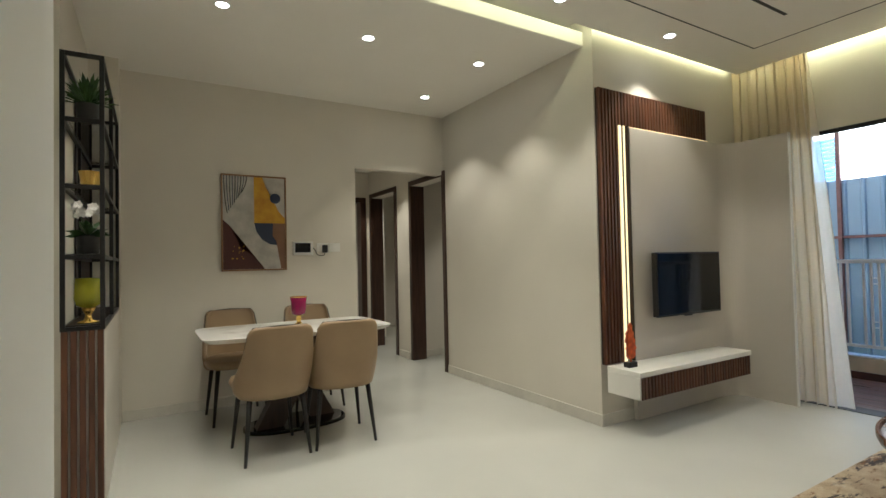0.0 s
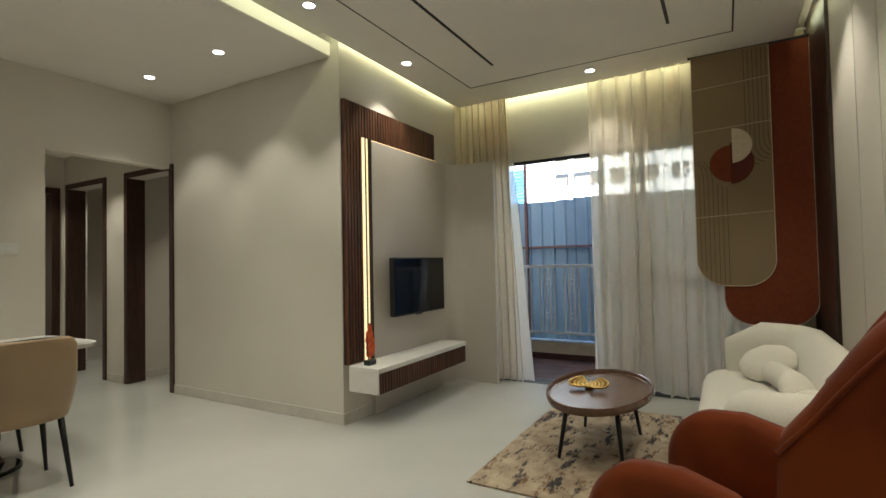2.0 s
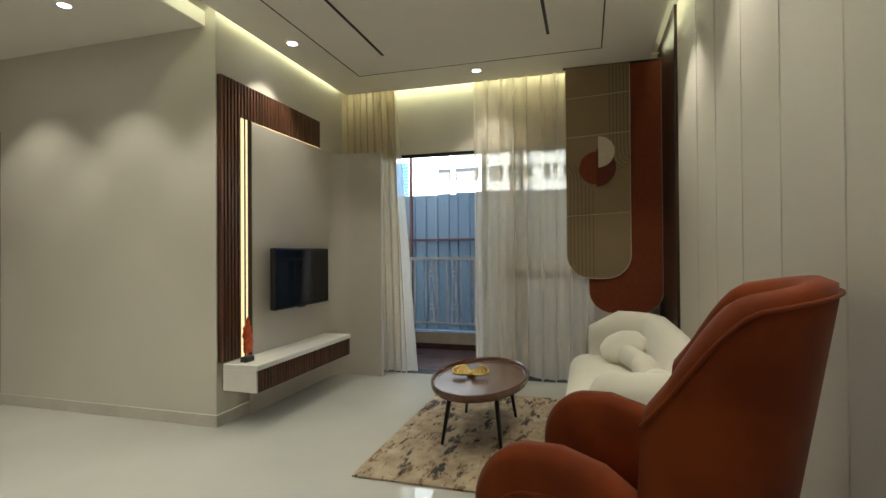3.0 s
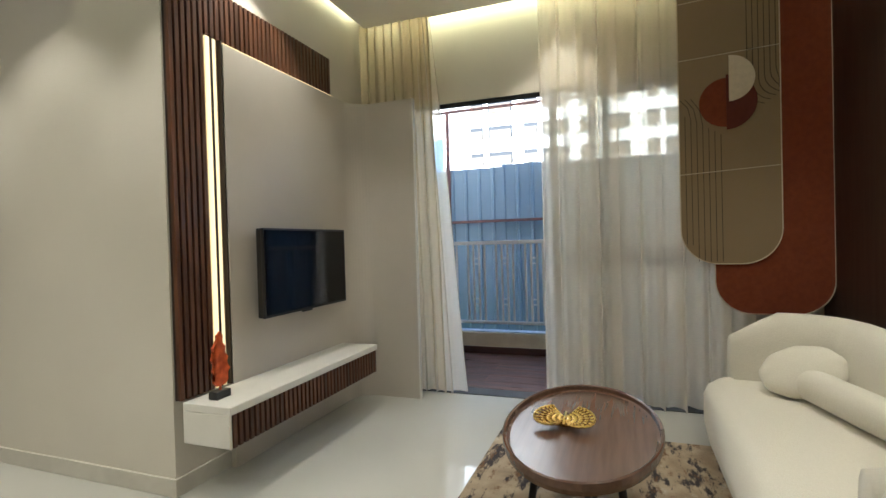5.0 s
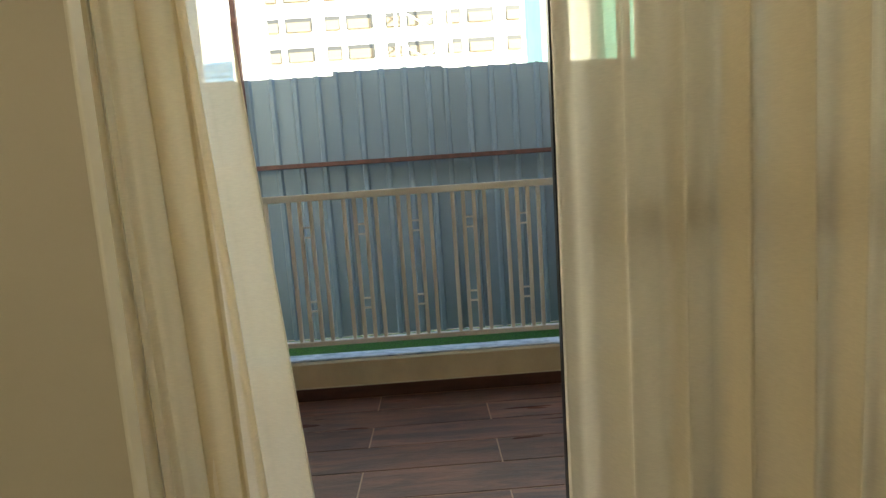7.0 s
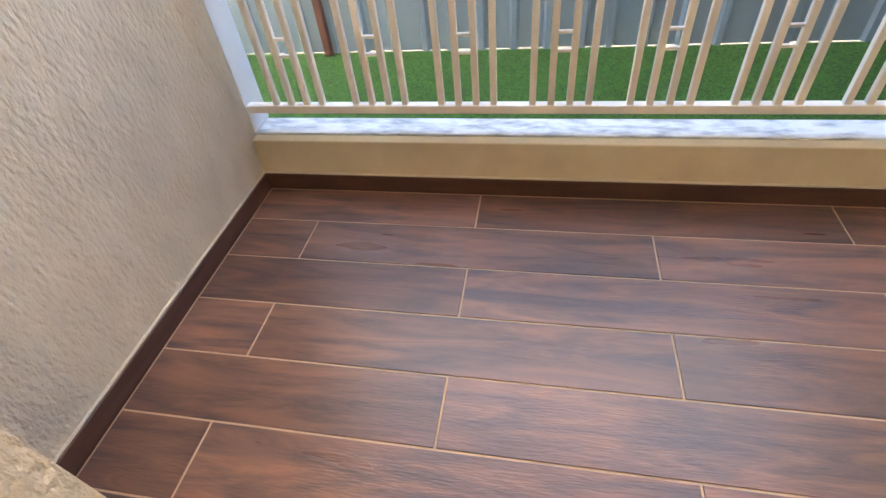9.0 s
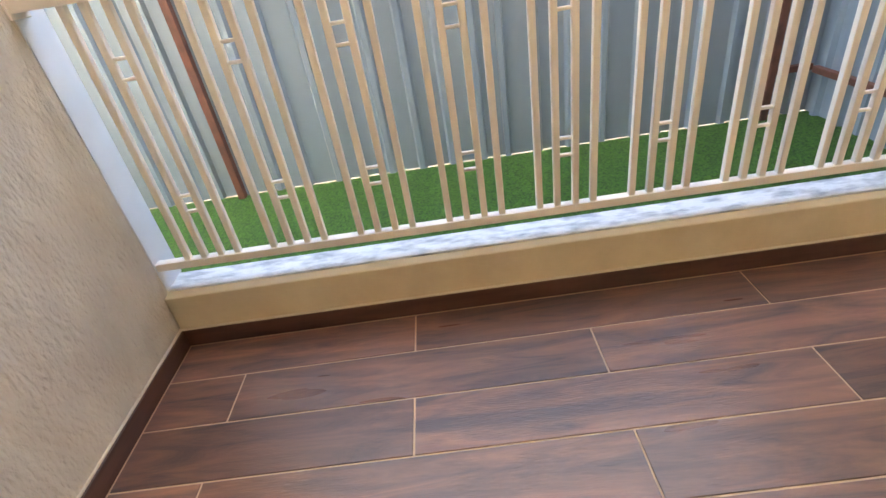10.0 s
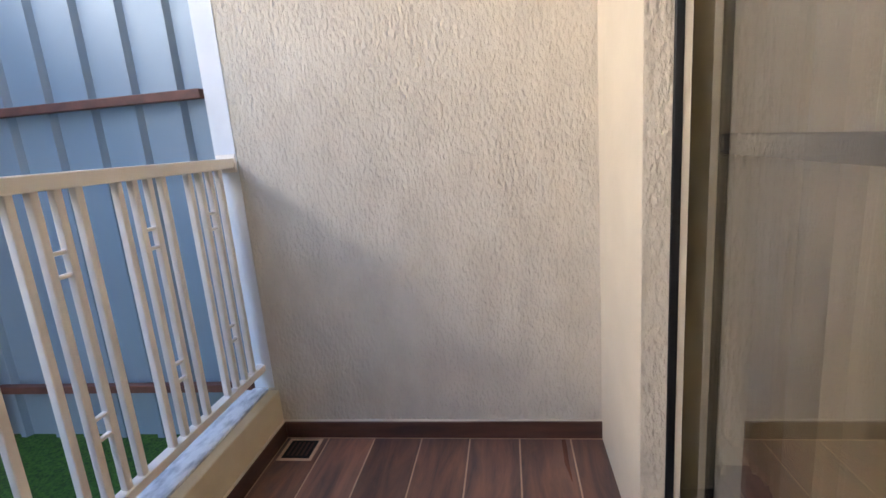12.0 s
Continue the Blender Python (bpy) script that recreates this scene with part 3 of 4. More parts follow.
# ---------------------------------------------------------------- balcony door
bd = tagged(thing("door_balcony", "black aluminium sliding glass door, one leaf open", "sliding door"), kind="structure")
part("head", boxbm((XB0 + 0.002, DS, DTOP - 0.032), (4.58, DN, DTOP), 0.003, 1), M_BLACK, bd)
part("head", boxbm((4.585, DS, 2.155), (4.742, DN, 2.19), 0.003, 1), M_BLACK, bd)
part("jamb", boxbm((4.69, DN - 0.035, BF), (4.742, DN + 0.002, 2.155), 0.003, 1), M_BLACK, bd)
part("jamb", boxbm((4.69, DS - 0.002, BF), (4.742, DS + 0.03, 2.155), 0.003, 1), M_BLACK, bd)
part("cover_strip", boxbm((4.764, -0.13, BF), (4.787, -0.074, 2.155), 0.004, 2), M_BLACK, bd)
part("sill", boxbm((4.41, DS, -0.09), (4.565, DN, 0.004), 0.003, 1), M_BLACK, bd)
part("track_bed", boxbm((4.565, DS, -0.124), (4.741, DN, -0.085), 0.002, 1), M_BLACK, bd)
for tx in (4.585, 4.625, 4.665, 4.715):
    part("track", boxbm((tx, DS + 0.036, -0.085), (tx + 0.008, DN - 0.036, -0.075)), M_BLACK, bd)


def leaf(x, y0, y1):
    part("stile", boxbm((x, y0, -0.077), (x + 0.03, y0 + 0.045, 2.15), 0.003, 1), M_BLACK, bd)
    part("stile", boxbm((x, y1 - 0.05, -0.077), (x + 0.03, y1, 2.15), 0.003, 1), M_BLACK, bd)
    part("rail", boxbm((x, y0 + 0.05, -0.077), (x + 0.03, y1 - 0.05, -0.012), 0.003, 1), M_BLACK, bd)
    part("rail", boxbm((x, y0 + 0.05, 2.10), (x + 0.03, y1 - 0.05, 2.15), 0.003, 1), M_BLACK, bd)
    g = part("pane", boxbm((x + 0.012, y0 + 0.05, -0.012), (x + 0.018, y1 - 0.05, 2.10)), M_GLASS, bd)
    g.visible_shadow = False
    part("handle", boxbm((x - 0.012, y1 - 0.036, 0.98), (x, y1 - 0.012, 1.16), 0.003, 1), M_BLACKMETAL, bd)


part("safety_bar", boxbm((4.566, DS + 0.002, 0.99), (4.59, 0.985, 1.045), 0.006, 2), M_BLACKMETAL, bd, "dark horizontal bar behind the curtain")
for hy in (0.735, 0.553):
    bm = bmesh.new()
    tube(bm, [(4.556, hy + 0.042 * math.cos(radians(a)), 0.985 + 0.042 * math.sin(radians(a))) for a in range(0, 181, 20)], 0.010, 8)
    part("latch_loop", bm, M_BLACKMETAL, bd, smooth=True)
leaf(4.612, 0.60, 1.0)
leaf(4.705, DS + 0.031, 0.74)


# ---------------------------------------------------------------- balcony
wall("wall_balcony_north", ((XB1, BN, BF), (6.36, BN + 0.2, 3.0)), material=M_STUCCO, label="rough beige textured end wall")
wall("wall_balcony_south", ((XB1, BS - 0.2, BF), (6.30, BS, 3.0)), material=M_STUCCO, label="rough beige textured end wall")
wall("wall_reveal", ((4.788, -0.08, BF), (XB1 + 0.004, -0.075, 2.9)), material=M_STUCCO, label="rough reveal beside the door")
wall("wall_reveal_north", ((4.746, DN - 0.004, BF), (XB1 + 0.004, DN, 2.9)), ((XB1, DN, BF), (XB1 + 0.004, BN, 2.9)), material=M_STUCCO, label="rough reveal and return beside the open door leaf")
wall("wall_smooth_return", ((4.746, DS + 0.004, BF), (XB1 + 0.004, -0.0805, 2.9)), ((XB1, BS, BF), (XB1 + 0.004, DS + 0.004, 2.9)), material=M_RETURN, label="smooth cream painted return")
wall("wall_band_south", ((6.215, BS, 0.11), (6.302, BS + 0.004, 2.94)), material=M_BAND, label="white painted edge band of the end wall")
wall("wall_band_north", ((6.235, BN - 0.004, 0.11), (6.362, BN, 2.94)), material=M_BAND, label="white painted edge band of the end wall")
structure(part("ceiling_balcony", boxbm((XB1, BS - 0.2, 2.95), (6.42, BN + 0.2, 3.1)), M_CEIL), "painted soffit of the balcony above")
wall("facade_above", ((XB0, -14, 3.0), (XB1, 16, 7)), ((XB0, 2.9, -1.0), (XB1 - 0.01, 16, 3.0)), ((XB0, -14, -1.0), (XB1 - 0.01, SY - 0.4, 3.0)), label="plain outer wall of the block")
structure(part("parapet_kerb", boxbm((6.196, BS, -0.3), (6.36, BN, 0.098), 0.006, 3), M_CREAMPAINT), "low cream painted parapet kerb")
structure(part("coping", boxbm((6.238, BS, 0.098), (6.355, BN, 0.108), 0.004, 2), M_COPING), "rough white stone coping on the kerb")
bm = bmesh.new()
box(bm, (6.184, BS, BF), (6.196, BN, BF + 0.075), 0.002, 1)
box(bm, (XB1 + 0.005, BN - 0.014, BF), (6.184, BN, BF + 0.075), 0.002, 1)
box(bm, (XB1, BS, BF), (6.184, BS + 0.014, BF + 0.075), 0.002, 1)
structure(part("baseboard_balcony", bm, M_SKIRTDARK), "dark wood-look tile skirting")
bfloor = structure(part("floor_balcony", boxbm((4.74, BS - 0.02, BF - 0.1), (6.22, BN + 0.02, BF - 0.003)), M_GROUT), "balcony floor of wood-look plank tiles")

rail = thing("railing", "cream painted steel balcony railing with paired bars", "railing")
RX = 6.258
part("top_rail", boxbm((RX - 0.032, BS, 1.045), (RX + 0.032, BN, 1.085), 0.004, 2), M_RAIL, rail)
part("bottom_rail", boxbm((RX - 0.018, BS, 0.188), (RX + 0.018, BN, 0.218), 0.003, 2), M_RAIL, rail)
bar0 = link0 = None
yc = 2.354
while yc > BS + 0.05:
    for off in (-0.092, -0.031, 0.031, 0.092):
        if yc + off < BS + 0.01:
            continue
        if bar0 is None:
            bar0 = ob = part("bar", boxbm((-0.011, -0.011, 0), (0.011, 0.011, 0.830), 0.003, 2), M_RAIL, rail)
        else:
            ob = new("bar", bar0.data)
            ob.parent = rail
        ob.matrix_basis = pose(RX, yc + off, 0.217)
    for lz in (0.398, 0.456, 0.836, 0.894):
        if link0 is None:
            link0 = ob = part("link", boxbm((-0.007, -0.024, -0.005), (0.007, 0.024, 0.005), 0.002, 1), M_RAIL, rail)
        else:
            ob = new("link", link0.data)
            ob.parent = rail
        ob.matrix_basis = pose(RX, yc, lz)
    yc -= 0.3155
for ye in (BS + 0.004, BN - 0.004):
    part("end_plate", boxbm((RX - 0.04, ye - 0.004, 1.03), (RX + 0.04, ye + 0.004, 1.10), 0.002, 1), M_RAIL, rail)

bm = bmesh.new()
box(bm, (6.186, BS, BF + 0.075), (6.196, BN, BF + 0.079))
box(bm, (XB1 + 0.005, BN - 0.009, BF + 0.075), (6.186, BN, BF + 0.079))
box(bm, (XB1, BS, BF + 0.075), (6.186, BS + 0.009, BF + 0.079))
structure(part("skirting_joint_trim", bm, M_RETURN), "pale grout line on top of the skirting")

drain = thing("floor_drain", "square metal floor drain in the balcony corner", "drain")
for a, b in (((6.016, -0.629), (6.164, -0.615)), ((6.016, -0.495), (6.164, -0.481)), ((6.016, -0.615), (6.03, -0.495)), ((6.15, -0.615), (6.164, -0.495))):
    part("grout_edge", boxbm((*a, BF - 0.001), (*b, BF + 0.002)), M_GROUT, drain)
part("plate", boxbm((6.03, -0.615, BF - 0.001), (6.15, -0.495, BF + 0.003), 0.002, 1), M_BLACKMETAL, drain)
for k in range(5):
    part("bar", boxbm((6.045 + k * 0.02, -0.60, BF + 0.003), (6.053 + k * 0.02, -0.51, BF + 0.005)), M_SKIRTDARK, drain)

# ---------------------------------------------------------------- yard
GZ = -0.15
structure(part("ground", boxbm((6.36, -400, GZ - 0.6), (800, 400, GZ - 0.02)), M_GROUND), "bare ground that runs to the horizon")
structure(part("turf", boxbm((6.36, -0.70, GZ - 0.02), (7.63, 9, GZ)), M_TURF), "green artificial turf strip")


def sheet(name, lab, along, fixed, a, b, z0, z1, side):
    """Trapezoidal ribbed steel sheets fixed to red-oxide rails."""
    t = thing(name, lab, "fence")
    r = random.Random(11)
    p = a
    while p < b - 0.01:
        q = min(p + 0.92, b)
        top = z1 + r.uniform(-0.03, 0.03)
        prof = []
        u = p
        while u < q - 0.001:
            for du, h in ((0.0, 0.0), (0.105, 0.0), (0.118, 0.028), (0.147, 0.028), (0.16, 0.0)):
                if u + du <= q + 0.001:
                    prof.append((u + du, h))
            u += 0.193
        prof.append((q, 0))
        out = [(u, fixed - side * h) for u, h in prof] + [(u, fixed - side * h + side * 0.003) for u, h in prof[::-1]]
        out = [o for i3, o in enumerate(out) if i3 == 0 or o != out[i3 - 1]]
        bm = bmesh.new()
        prism(bm, out if along == "x" else [(v, u) for u, v in out], "z", z0, top)
        part("sheet", bm, M_SHEET, t)
        p = q
    return t


fence = sheet("fence", "tall ribbed grey-blue steel sheet fence with red-oxide rails", "y", 7.65, -0.71, 9.0, GZ, 2.086, 1)
for rz, ye in ((0.127, -0.40), (1.353, 9.0)):
    part("rail", boxbm((7.582, -0.64, rz - 0.018), (7.622, ye, rz + 0.018), 0.003, 1), M_STEEL, fence)
for py in (-0.41, 2.80, 5.8):
    part("post", boxbm((7.572, py - 0.022, GZ), (7.619, py + 0.022, 2.9), 0.003, 1), M_STEEL, fence)
fence2 = sheet("fence", "ribbed grey-blue steel sheet fence return lit by the sky", "x", -0.70, 6.305, 7.68, GZ, 2.9, -1)
for rz in (0.115, 1.333):
    part("rail", boxbm((6.31, -0.668, rz - 0.018), (7.58, -0.633, rz + 0.018), 0.003, 1), M_STEEL, fence2)

# rails of the site hoarding seen above the fence
part("rail", boxbm((7.582, -0.64, 2.87), (7.622, 9.0, 2.905), 0.003, 1), M_STEEL, fence)

# ---------------------------------------------------------------- far buildings
bld = thing("apartment_building", "tall white sunlit apartment block, window recess shade painted dark", "building")
bm = bmesh.new()
box(bm, (58, -30, -2), (70, 62, 60))
part("wall", bm, M_FACADE, bld)
win0 = led0 = None
for fl in range(1, 19):
    for k in range(14):
        wy = -26 + k * 6.4
        for dy, w in ((0, 2.9), (3.5, 1.6)):
            if win0 is None:
                # box proud of the wall; its dark colour replaces a shaded recess
                win0 = ob = part("window", boxbm((-0.05, 0, 0), (0.02, 1, 1.45)), M_FACADEDARK, bld)
                led0 = part("parapet_panel", boxbm((-0.3, 0.08, 0), (-0.06, 0.92, 0.95)), M_BAY, bld)
                ob2 = led0
            else:
                ob = new("window", win0.data)
                ob2 = new("parapet_panel", led0.data)
                ob.parent = ob2.parent = bld
            ob.matrix_basis = pose(58, wy + dy, fl * 3.05 + 0.9) @ Matrix.Diagonal((1, w, 1, 1))
            ob2.matrix_basis = pose(58, wy + dy, fl * 3.05 + 0.88) @ Matrix.Diagonal((1, w, 1, 1))
net = thing("building_site", "building shrouded in green safety netting", "building")
part("netting", boxbm((30, -6.07, -2), (34, -5.1, 14)), M_NET, net)
part("netting", boxbm((30, -9.98, -2), (34, -8.4, 14)), M_NET, net)
part("frame", boxbm((31, -8.4, -2), (34, -6.07, 13)), M_FACADE, net)
och = thing("apartment_building", "ochre and white apartment block beyond the fence", "building")
part("wall", boxbm((40, -34, -2), (52, -13, 12)), M_OCHRE, och)
for fl in range(4):
    part("band", boxbm((39.8, -34, fl * 3 + 1.9), (40, -13, fl * 3 + 2.6)), M_FACADE, och)

hoist = thing("construction_hoist", "white steel lattice hoist in front of the tower block", "scaffold")
for hy in (-1.6, 3.3):
    part("mast", boxbm((50, hy - 0.12, -2), (50.3, hy + 0.12, 50), 0), M_FACADE, hoist)
brace0 = None
for k in range(15):
    for sg in (-1, 1):
        if brace0 is None:
            bm = bmesh.new()
            rod(bm, (50.15, -2.4, 0), (50.15, 2.4, 3.0), 0.07, n=6)
            brace0 = ob = part("brace", bm, M_FACADE, hoist)
            ob.matrix_basis = pose(0, 0.85, 3.05 * k)
        else:
            ob = new("brace", brace0.data)
            ob.parent = hoist
            ob.matrix_basis = pose(0, 0.85, 3.05 * k) @ Matrix.Diagonal((1, sg, 1, 1))

ngb = thing("neighbour_building", "plain white neighbouring wall with a blue louvred shutter", "building")
part("wall", boxbm((12.1, 4.4, -0.6), (14, 12, 7)), M_FACADE, ngb)
shut = part("shutter", boxbm((12.04, 4.45, 2.45), (12.1, 5.35, 3.55)), M_SWITCH, ngb)
for k in range(12):
    part("louvre", boxbm((12.0, 4.47, 2.48 + k * 0.088), (12.04, 5.33, 2.53 + k * 0.088)), M_BLUE, shut)


# ---------------------------------------------------------------- living room
rug = thing("rug", "beige rug with dark abstract blotches under the table", "rug")
def rug_mat():
    m = mat("abstract_rug", (0.46, 0.37, 0.25), 0.95, color2=(0.30, 0.23, 0.15), scale=9, bump=0.004, bump_scale=120)
    n, l = m.node_tree.nodes, m.node_tree.links
    b = n["Principled BSDF"]
    base = b.inputs["Base Color"].links[0].from_socket
    tc = n.new("ShaderNodeTexCoord")
    for sc, pos, col, st in ((3.6, (0.53, 0.58), (0.035, 0.028, 0.03), (1, 3.0, 1)), (5.2, (0.55, 0.62), (0.15, 0.075, 0.03), (1, 2.2, 1)), (5.5, (0.57, 0.70), (0.52, 0.46, 0.36), (1, 1.5, 1))):
        mp, nz, rp, mx = n.new("ShaderNodeMapping"), n.new("ShaderNodeTexNoise"), n.new("ShaderNodeValToRGB"), n.new("ShaderNodeMixRGB")
        mp.inputs["Scale"].default_value, mp.inputs["Location"].default_value = st, (sc, sc * 2, 0)
        nz.inputs["Scale"].default_value, nz.inputs["Detail"].default_value, nz.inputs["Roughness"].default_value = sc, 11, 0.74
        rp.color_ramp.elements[0].position, rp.color_ramp.elements[1].position = pos
        l.new(tc.outputs["Object"], mp.inputs[0])
        l.new(mp.outputs[0], nz.inputs["Vector"])
        l.new(nz.outputs["Fac"], rp.inputs[0])
        l.new(rp.outputs["Color"], mx.inputs[0])
        l.new(base, mx.inputs[1])
        mx.inputs[2].default_value = (*col, 1)
        base = mx.outputs[0]
    l.new(base, b.inputs["Base Color"])
    return m


part("field", boxbm((2.27, -0.35, 0.0), (3.885, 1.20, 0.012), 0.004, 2), rug_mat(), rug)

TX, TY, TZ, TA, TB = 3.07, 0.69, 0.345, 0.51, 0.295
table = thing("coffee_table", "oval walnut tray-top coffee table on black splayed legs", "coffee table")
bm = bmesh.new()
n = 48
prof = [(0.90, -0.022), (0.985, -0.018), (1.0, 0.0), (1.0, 0.022), (0.988, 0.026), (0.972, 0.022), (0.965, 0.004), (0.94, 0.0)]
loft(bm, [[(TX + TA * s * math.cos(2 * math.pi * i / n), TY + TB * (s - (1 - s) * 0.5) * math.sin(2 * math.pi * i / n), TZ + h) for i in range(n)] for s, h in prof])
part("tray_top", bm, M_TABLEWOOD, table, smooth=False)
for lx, ly in ((-1, -1), (-1, 1), (1, -1), (1, 1)):
    bm = bmesh.new()
    rod(bm, (TX + lx * 0.30, TY + ly * 0.175, 0.012), (TX + lx * 0.235, TY + ly * 0.135, TZ - 0.02), 0.0095, 0.016, 14)
    part("leg", bm, M_BLACKMETAL, table, smooth=True)

bowl = thing("leaf_bowl", "gilded ribbed butterfly-shaped bowl on the coffee table", "bowl")
BX, BY = 3.075, 0.757
for sgn in (-1, 1):
    wing = bmesh.new()
    tips = []
    for k in range(13):
        a = radians(-84 + k * 11.5)
        ln = 0.066 + 0.046 * math.sin(math.pi * min(k / 12 * 0.92 + 0.10, 1)) ** 1.3
        pts = []
        for q in range(6):
            u = q / 5
            px = BX + (0.010 + ln * u) * math.sin(a) * 0.92
            pts.append((px, BY + sgn * (0.006 + ln * u * math.cos(a) * 0.92 + 0.012 * u), TZ + 0.014 + 0.016 * u ** 1.6 + 0.24 * max(px - BX + 0.06, 0)))
        for p, q in zip(pts, pts[1:]):
            rod(wing, p, q, 0.0052, 0.0060, 6)
        tips.append(pts[-1])
    tube(wing, tips, 0.005, 6)
    part("wing", wing, M_GOLD, bowl, smooth=True)
bm = bmesh.new()
rod(bm, (BX - 0.05, BY, TZ + 0.020), (BX + 0.045, BY, TZ + 0.034), 0.007, 0.009, 10)
part("body", bm, M_GOLD, bowl, smooth=True)
bm = bmesh.new()
lathe(bm, [(0.02, 0), (0.03, 0.006), (0.016, 0.020)], BX, BY, TZ, 16)
part("foot", bm, M_GOLD, bowl, smooth=True)

# sofa: a kidney-shaped seat with a back that sweeps round and falls to a low arm
sofa = thing("sofa", "white boucle curved sofa with a sweeping back", "sofa")
SX0, SX1, SF, SB = 2.38, 4.03, 0.165, -0.545
SEAT = 0.36


def seat_outline(inset):
    pts = []
    pts += arc(SX1 - 0.22, SF - 0.22, 0.22 - inset, 0, 90, 8)
    pts += [(SX0 + 0.28, SF - inset)]
    pts += arc(SX0 + 0.28, SF - 0.28, 0.28 - inset, 90, 180, 8)
    pts += arc(SX0 + 0.25, SB + 0.25, 0.25 - inset, 180, 270, 8)
    pts += arc(SX1 - 0.25, SB + 0.25, 0.25 - inset, 270, 360, 8)
    return pts


bm = bmesh.new()
loft(bm, [[(x, y, z) for x, y in seat_outline(i)] for z, i in ((0.03, 0.05), (0.06, 0.02), (0.16, 0.0), (SEAT - 0.07, 0.0), (SEAT - 0.03, 0.018), (SEAT - 0.005, 0.055), (SEAT, 0.10), (SEAT, 0.16))])
part("seat", bm, M_SOFA, sofa, smooth=True)
bm = bmesh.new()
path = [(SX1 - 0.10, SF - 0.14), (SX1 - 0.075, SF - 0.30)] + arc(SX1 - 0.33, SB + 0.36, 0.25, 0, -90, 8) + [(3.4, SB + 0.11), (3.1, SB + 0.11), (2.9, SB + 0.11)] + arc(SX0 + 0.35, SB + 0.35, 0.24, 270, 180, 8) + [(SX0 + 0.10, SF - 0.30), (SX0 + 0.11, SF - 0.16)]
rings = []
N = len(path)
for k, (px, py) in enumerate(path):
    u = k / (N - 1)
    fall = min(max((u - 0.52) / 0.26, 0), 1)
    top = 0.69 - 0.14 * fall * fall * (3 - 2 * fall)
    if k < 2:
        top = 0.60 + 0.06 * k
    a = Vector(path[max(k - 1, 0)])
    b = Vector(path[min(k + 1, N - 1)])
    d = (b - a).normalized()
    nr = Vector((d.y, -d.x))
    half = 0.095 if u < 0.7 else 0.115
    e = 1.0
    if k in (0, N - 1):
        e = 0.5
    elif k == 1:
        e = 0.9
    ring = []
    for m_ in range(16):
        t = 2 * math.pi * m_ / 16
        c, s = math.cos(t), math.sin(t)
        w = half * e * math.copysign(abs(c) ** 0.7, c)
        zz = (0.10 + top) / 2 + (top - 0.10) / 2 * (0.9 if k in (0, N - 1) else 1) * math.copysign(abs(s) ** 0.55, s)
        ring.append((px + nr.x * w, py + nr.y * w, zz))
    rings.append(ring)
loft(bm, rings)
part("backrest", bm, M_SOFA, sofa, smooth=True)
part("armrest", boxbm((2.19, -0.565, 0.05), (2.45, 0.04, 0.60), 0.125, 8), M_SOFA, sofa, smooth=True)


def blob(bm, c, ax, ay, az, n=20, m=22, p=2.2, rot=(0, 0, 0), frill=0.0):
    R = Euler([radians(a) for a in rot]).to_matrix()
    rings = []
    for j in range(1, m):
        t = -math.pi / 2 + math.pi * j / m
        ct, st = math.cos(t) ** (2 / p) if math.cos(t) > 0 else 0, math.copysign(abs(math.sin(t)) ** (2 / p), math.sin(t))
        ring = []
        for i in range(n):
            f = 2 * math.pi * i / n
            fr = 1 + frill * math.sin(f * 9) * ct
            v = R @ Vector((ax * ct * math.cos(f) * fr, ay * ct * math.sin(f) * fr, az * st))
            ring.append(tuple(Vector(c) + v))
        rings.append(ring)
    return loft(bm, rings)


bolster = thing("bolster", "white boucle round bolster lying on the sofa seat", "cushion")
bm = bmesh.new()
p0, p1 = Vector((3.86, -0.16, 0.43)), Vector((3.02, -0.36, 0.43))
q = (p1 - p0).to_track_quat("Z", "Y").to_matrix()
loft(bm, [[tuple(p0.lerp(p1, u) + q @ Vector((math.cos(t) * r, math.sin(t) * r, 0))) for t in [2 * math.pi * i / 20 for i in range(20)]] for u, r in ((0, 0.03), (0.004, 0.055), (0.02, 0.066), (0.3, 0.07), (0.7, 0.07), (0.98, 0.066), (0.996, 0.055), (1, 0.03))])
part("cover", bm, M_SOFA, bolster, smooth=True)
pil = thing("cushion", "white leaf-shaped cushion with a wavy piped edge", "cushion")
bm = bmesh.new()
blob(bm, (3.64, -0.20, 0.475), 0.165, 0.118, 0.058, n=40, rot=tuple(math.degrees(a) for a in (Vector((-0.72, 0.40, 0.55)).to_track_quat('Z', 'Y') @ Euler((0, 0, 0.35)).to_quaternion()).to_euler()), frill=0.02)
part("cover", bm, M_SOFA, pil, smooth=True)
pil2 = thing("cushion", "white rounded cushion leaning on the sofa back", "cushion")
bm = bmesh.new()
blob(bm, (2.86, -0.28, 0.47), 0.15, 0.12, 0.06, n=36, rot=(60, 0, -20), frill=0.02)
part("cover", bm, M_SOFA, pil2, smooth=True)

pil3 = thing("cushion", "white plump cushion in the corner of the sofa", "cushion")
bm = bmesh.new()
blob(bm, (2.62, -0.34, 0.45), 0.14, 0.13, 0.08, n=36, rot=(40, 20, 0), frill=0.01)
part("cover", bm, M_SOFA, pil3, smooth=True)

# armchair
CHX, CHY, CHR = 1.38, -0.04, -15
arm = thing("armchair", "rust velvet high-back tub armchair with rounded arms and piping", "armchair", at=pose(CHX, CHY, 0, 0, 0, CHR))


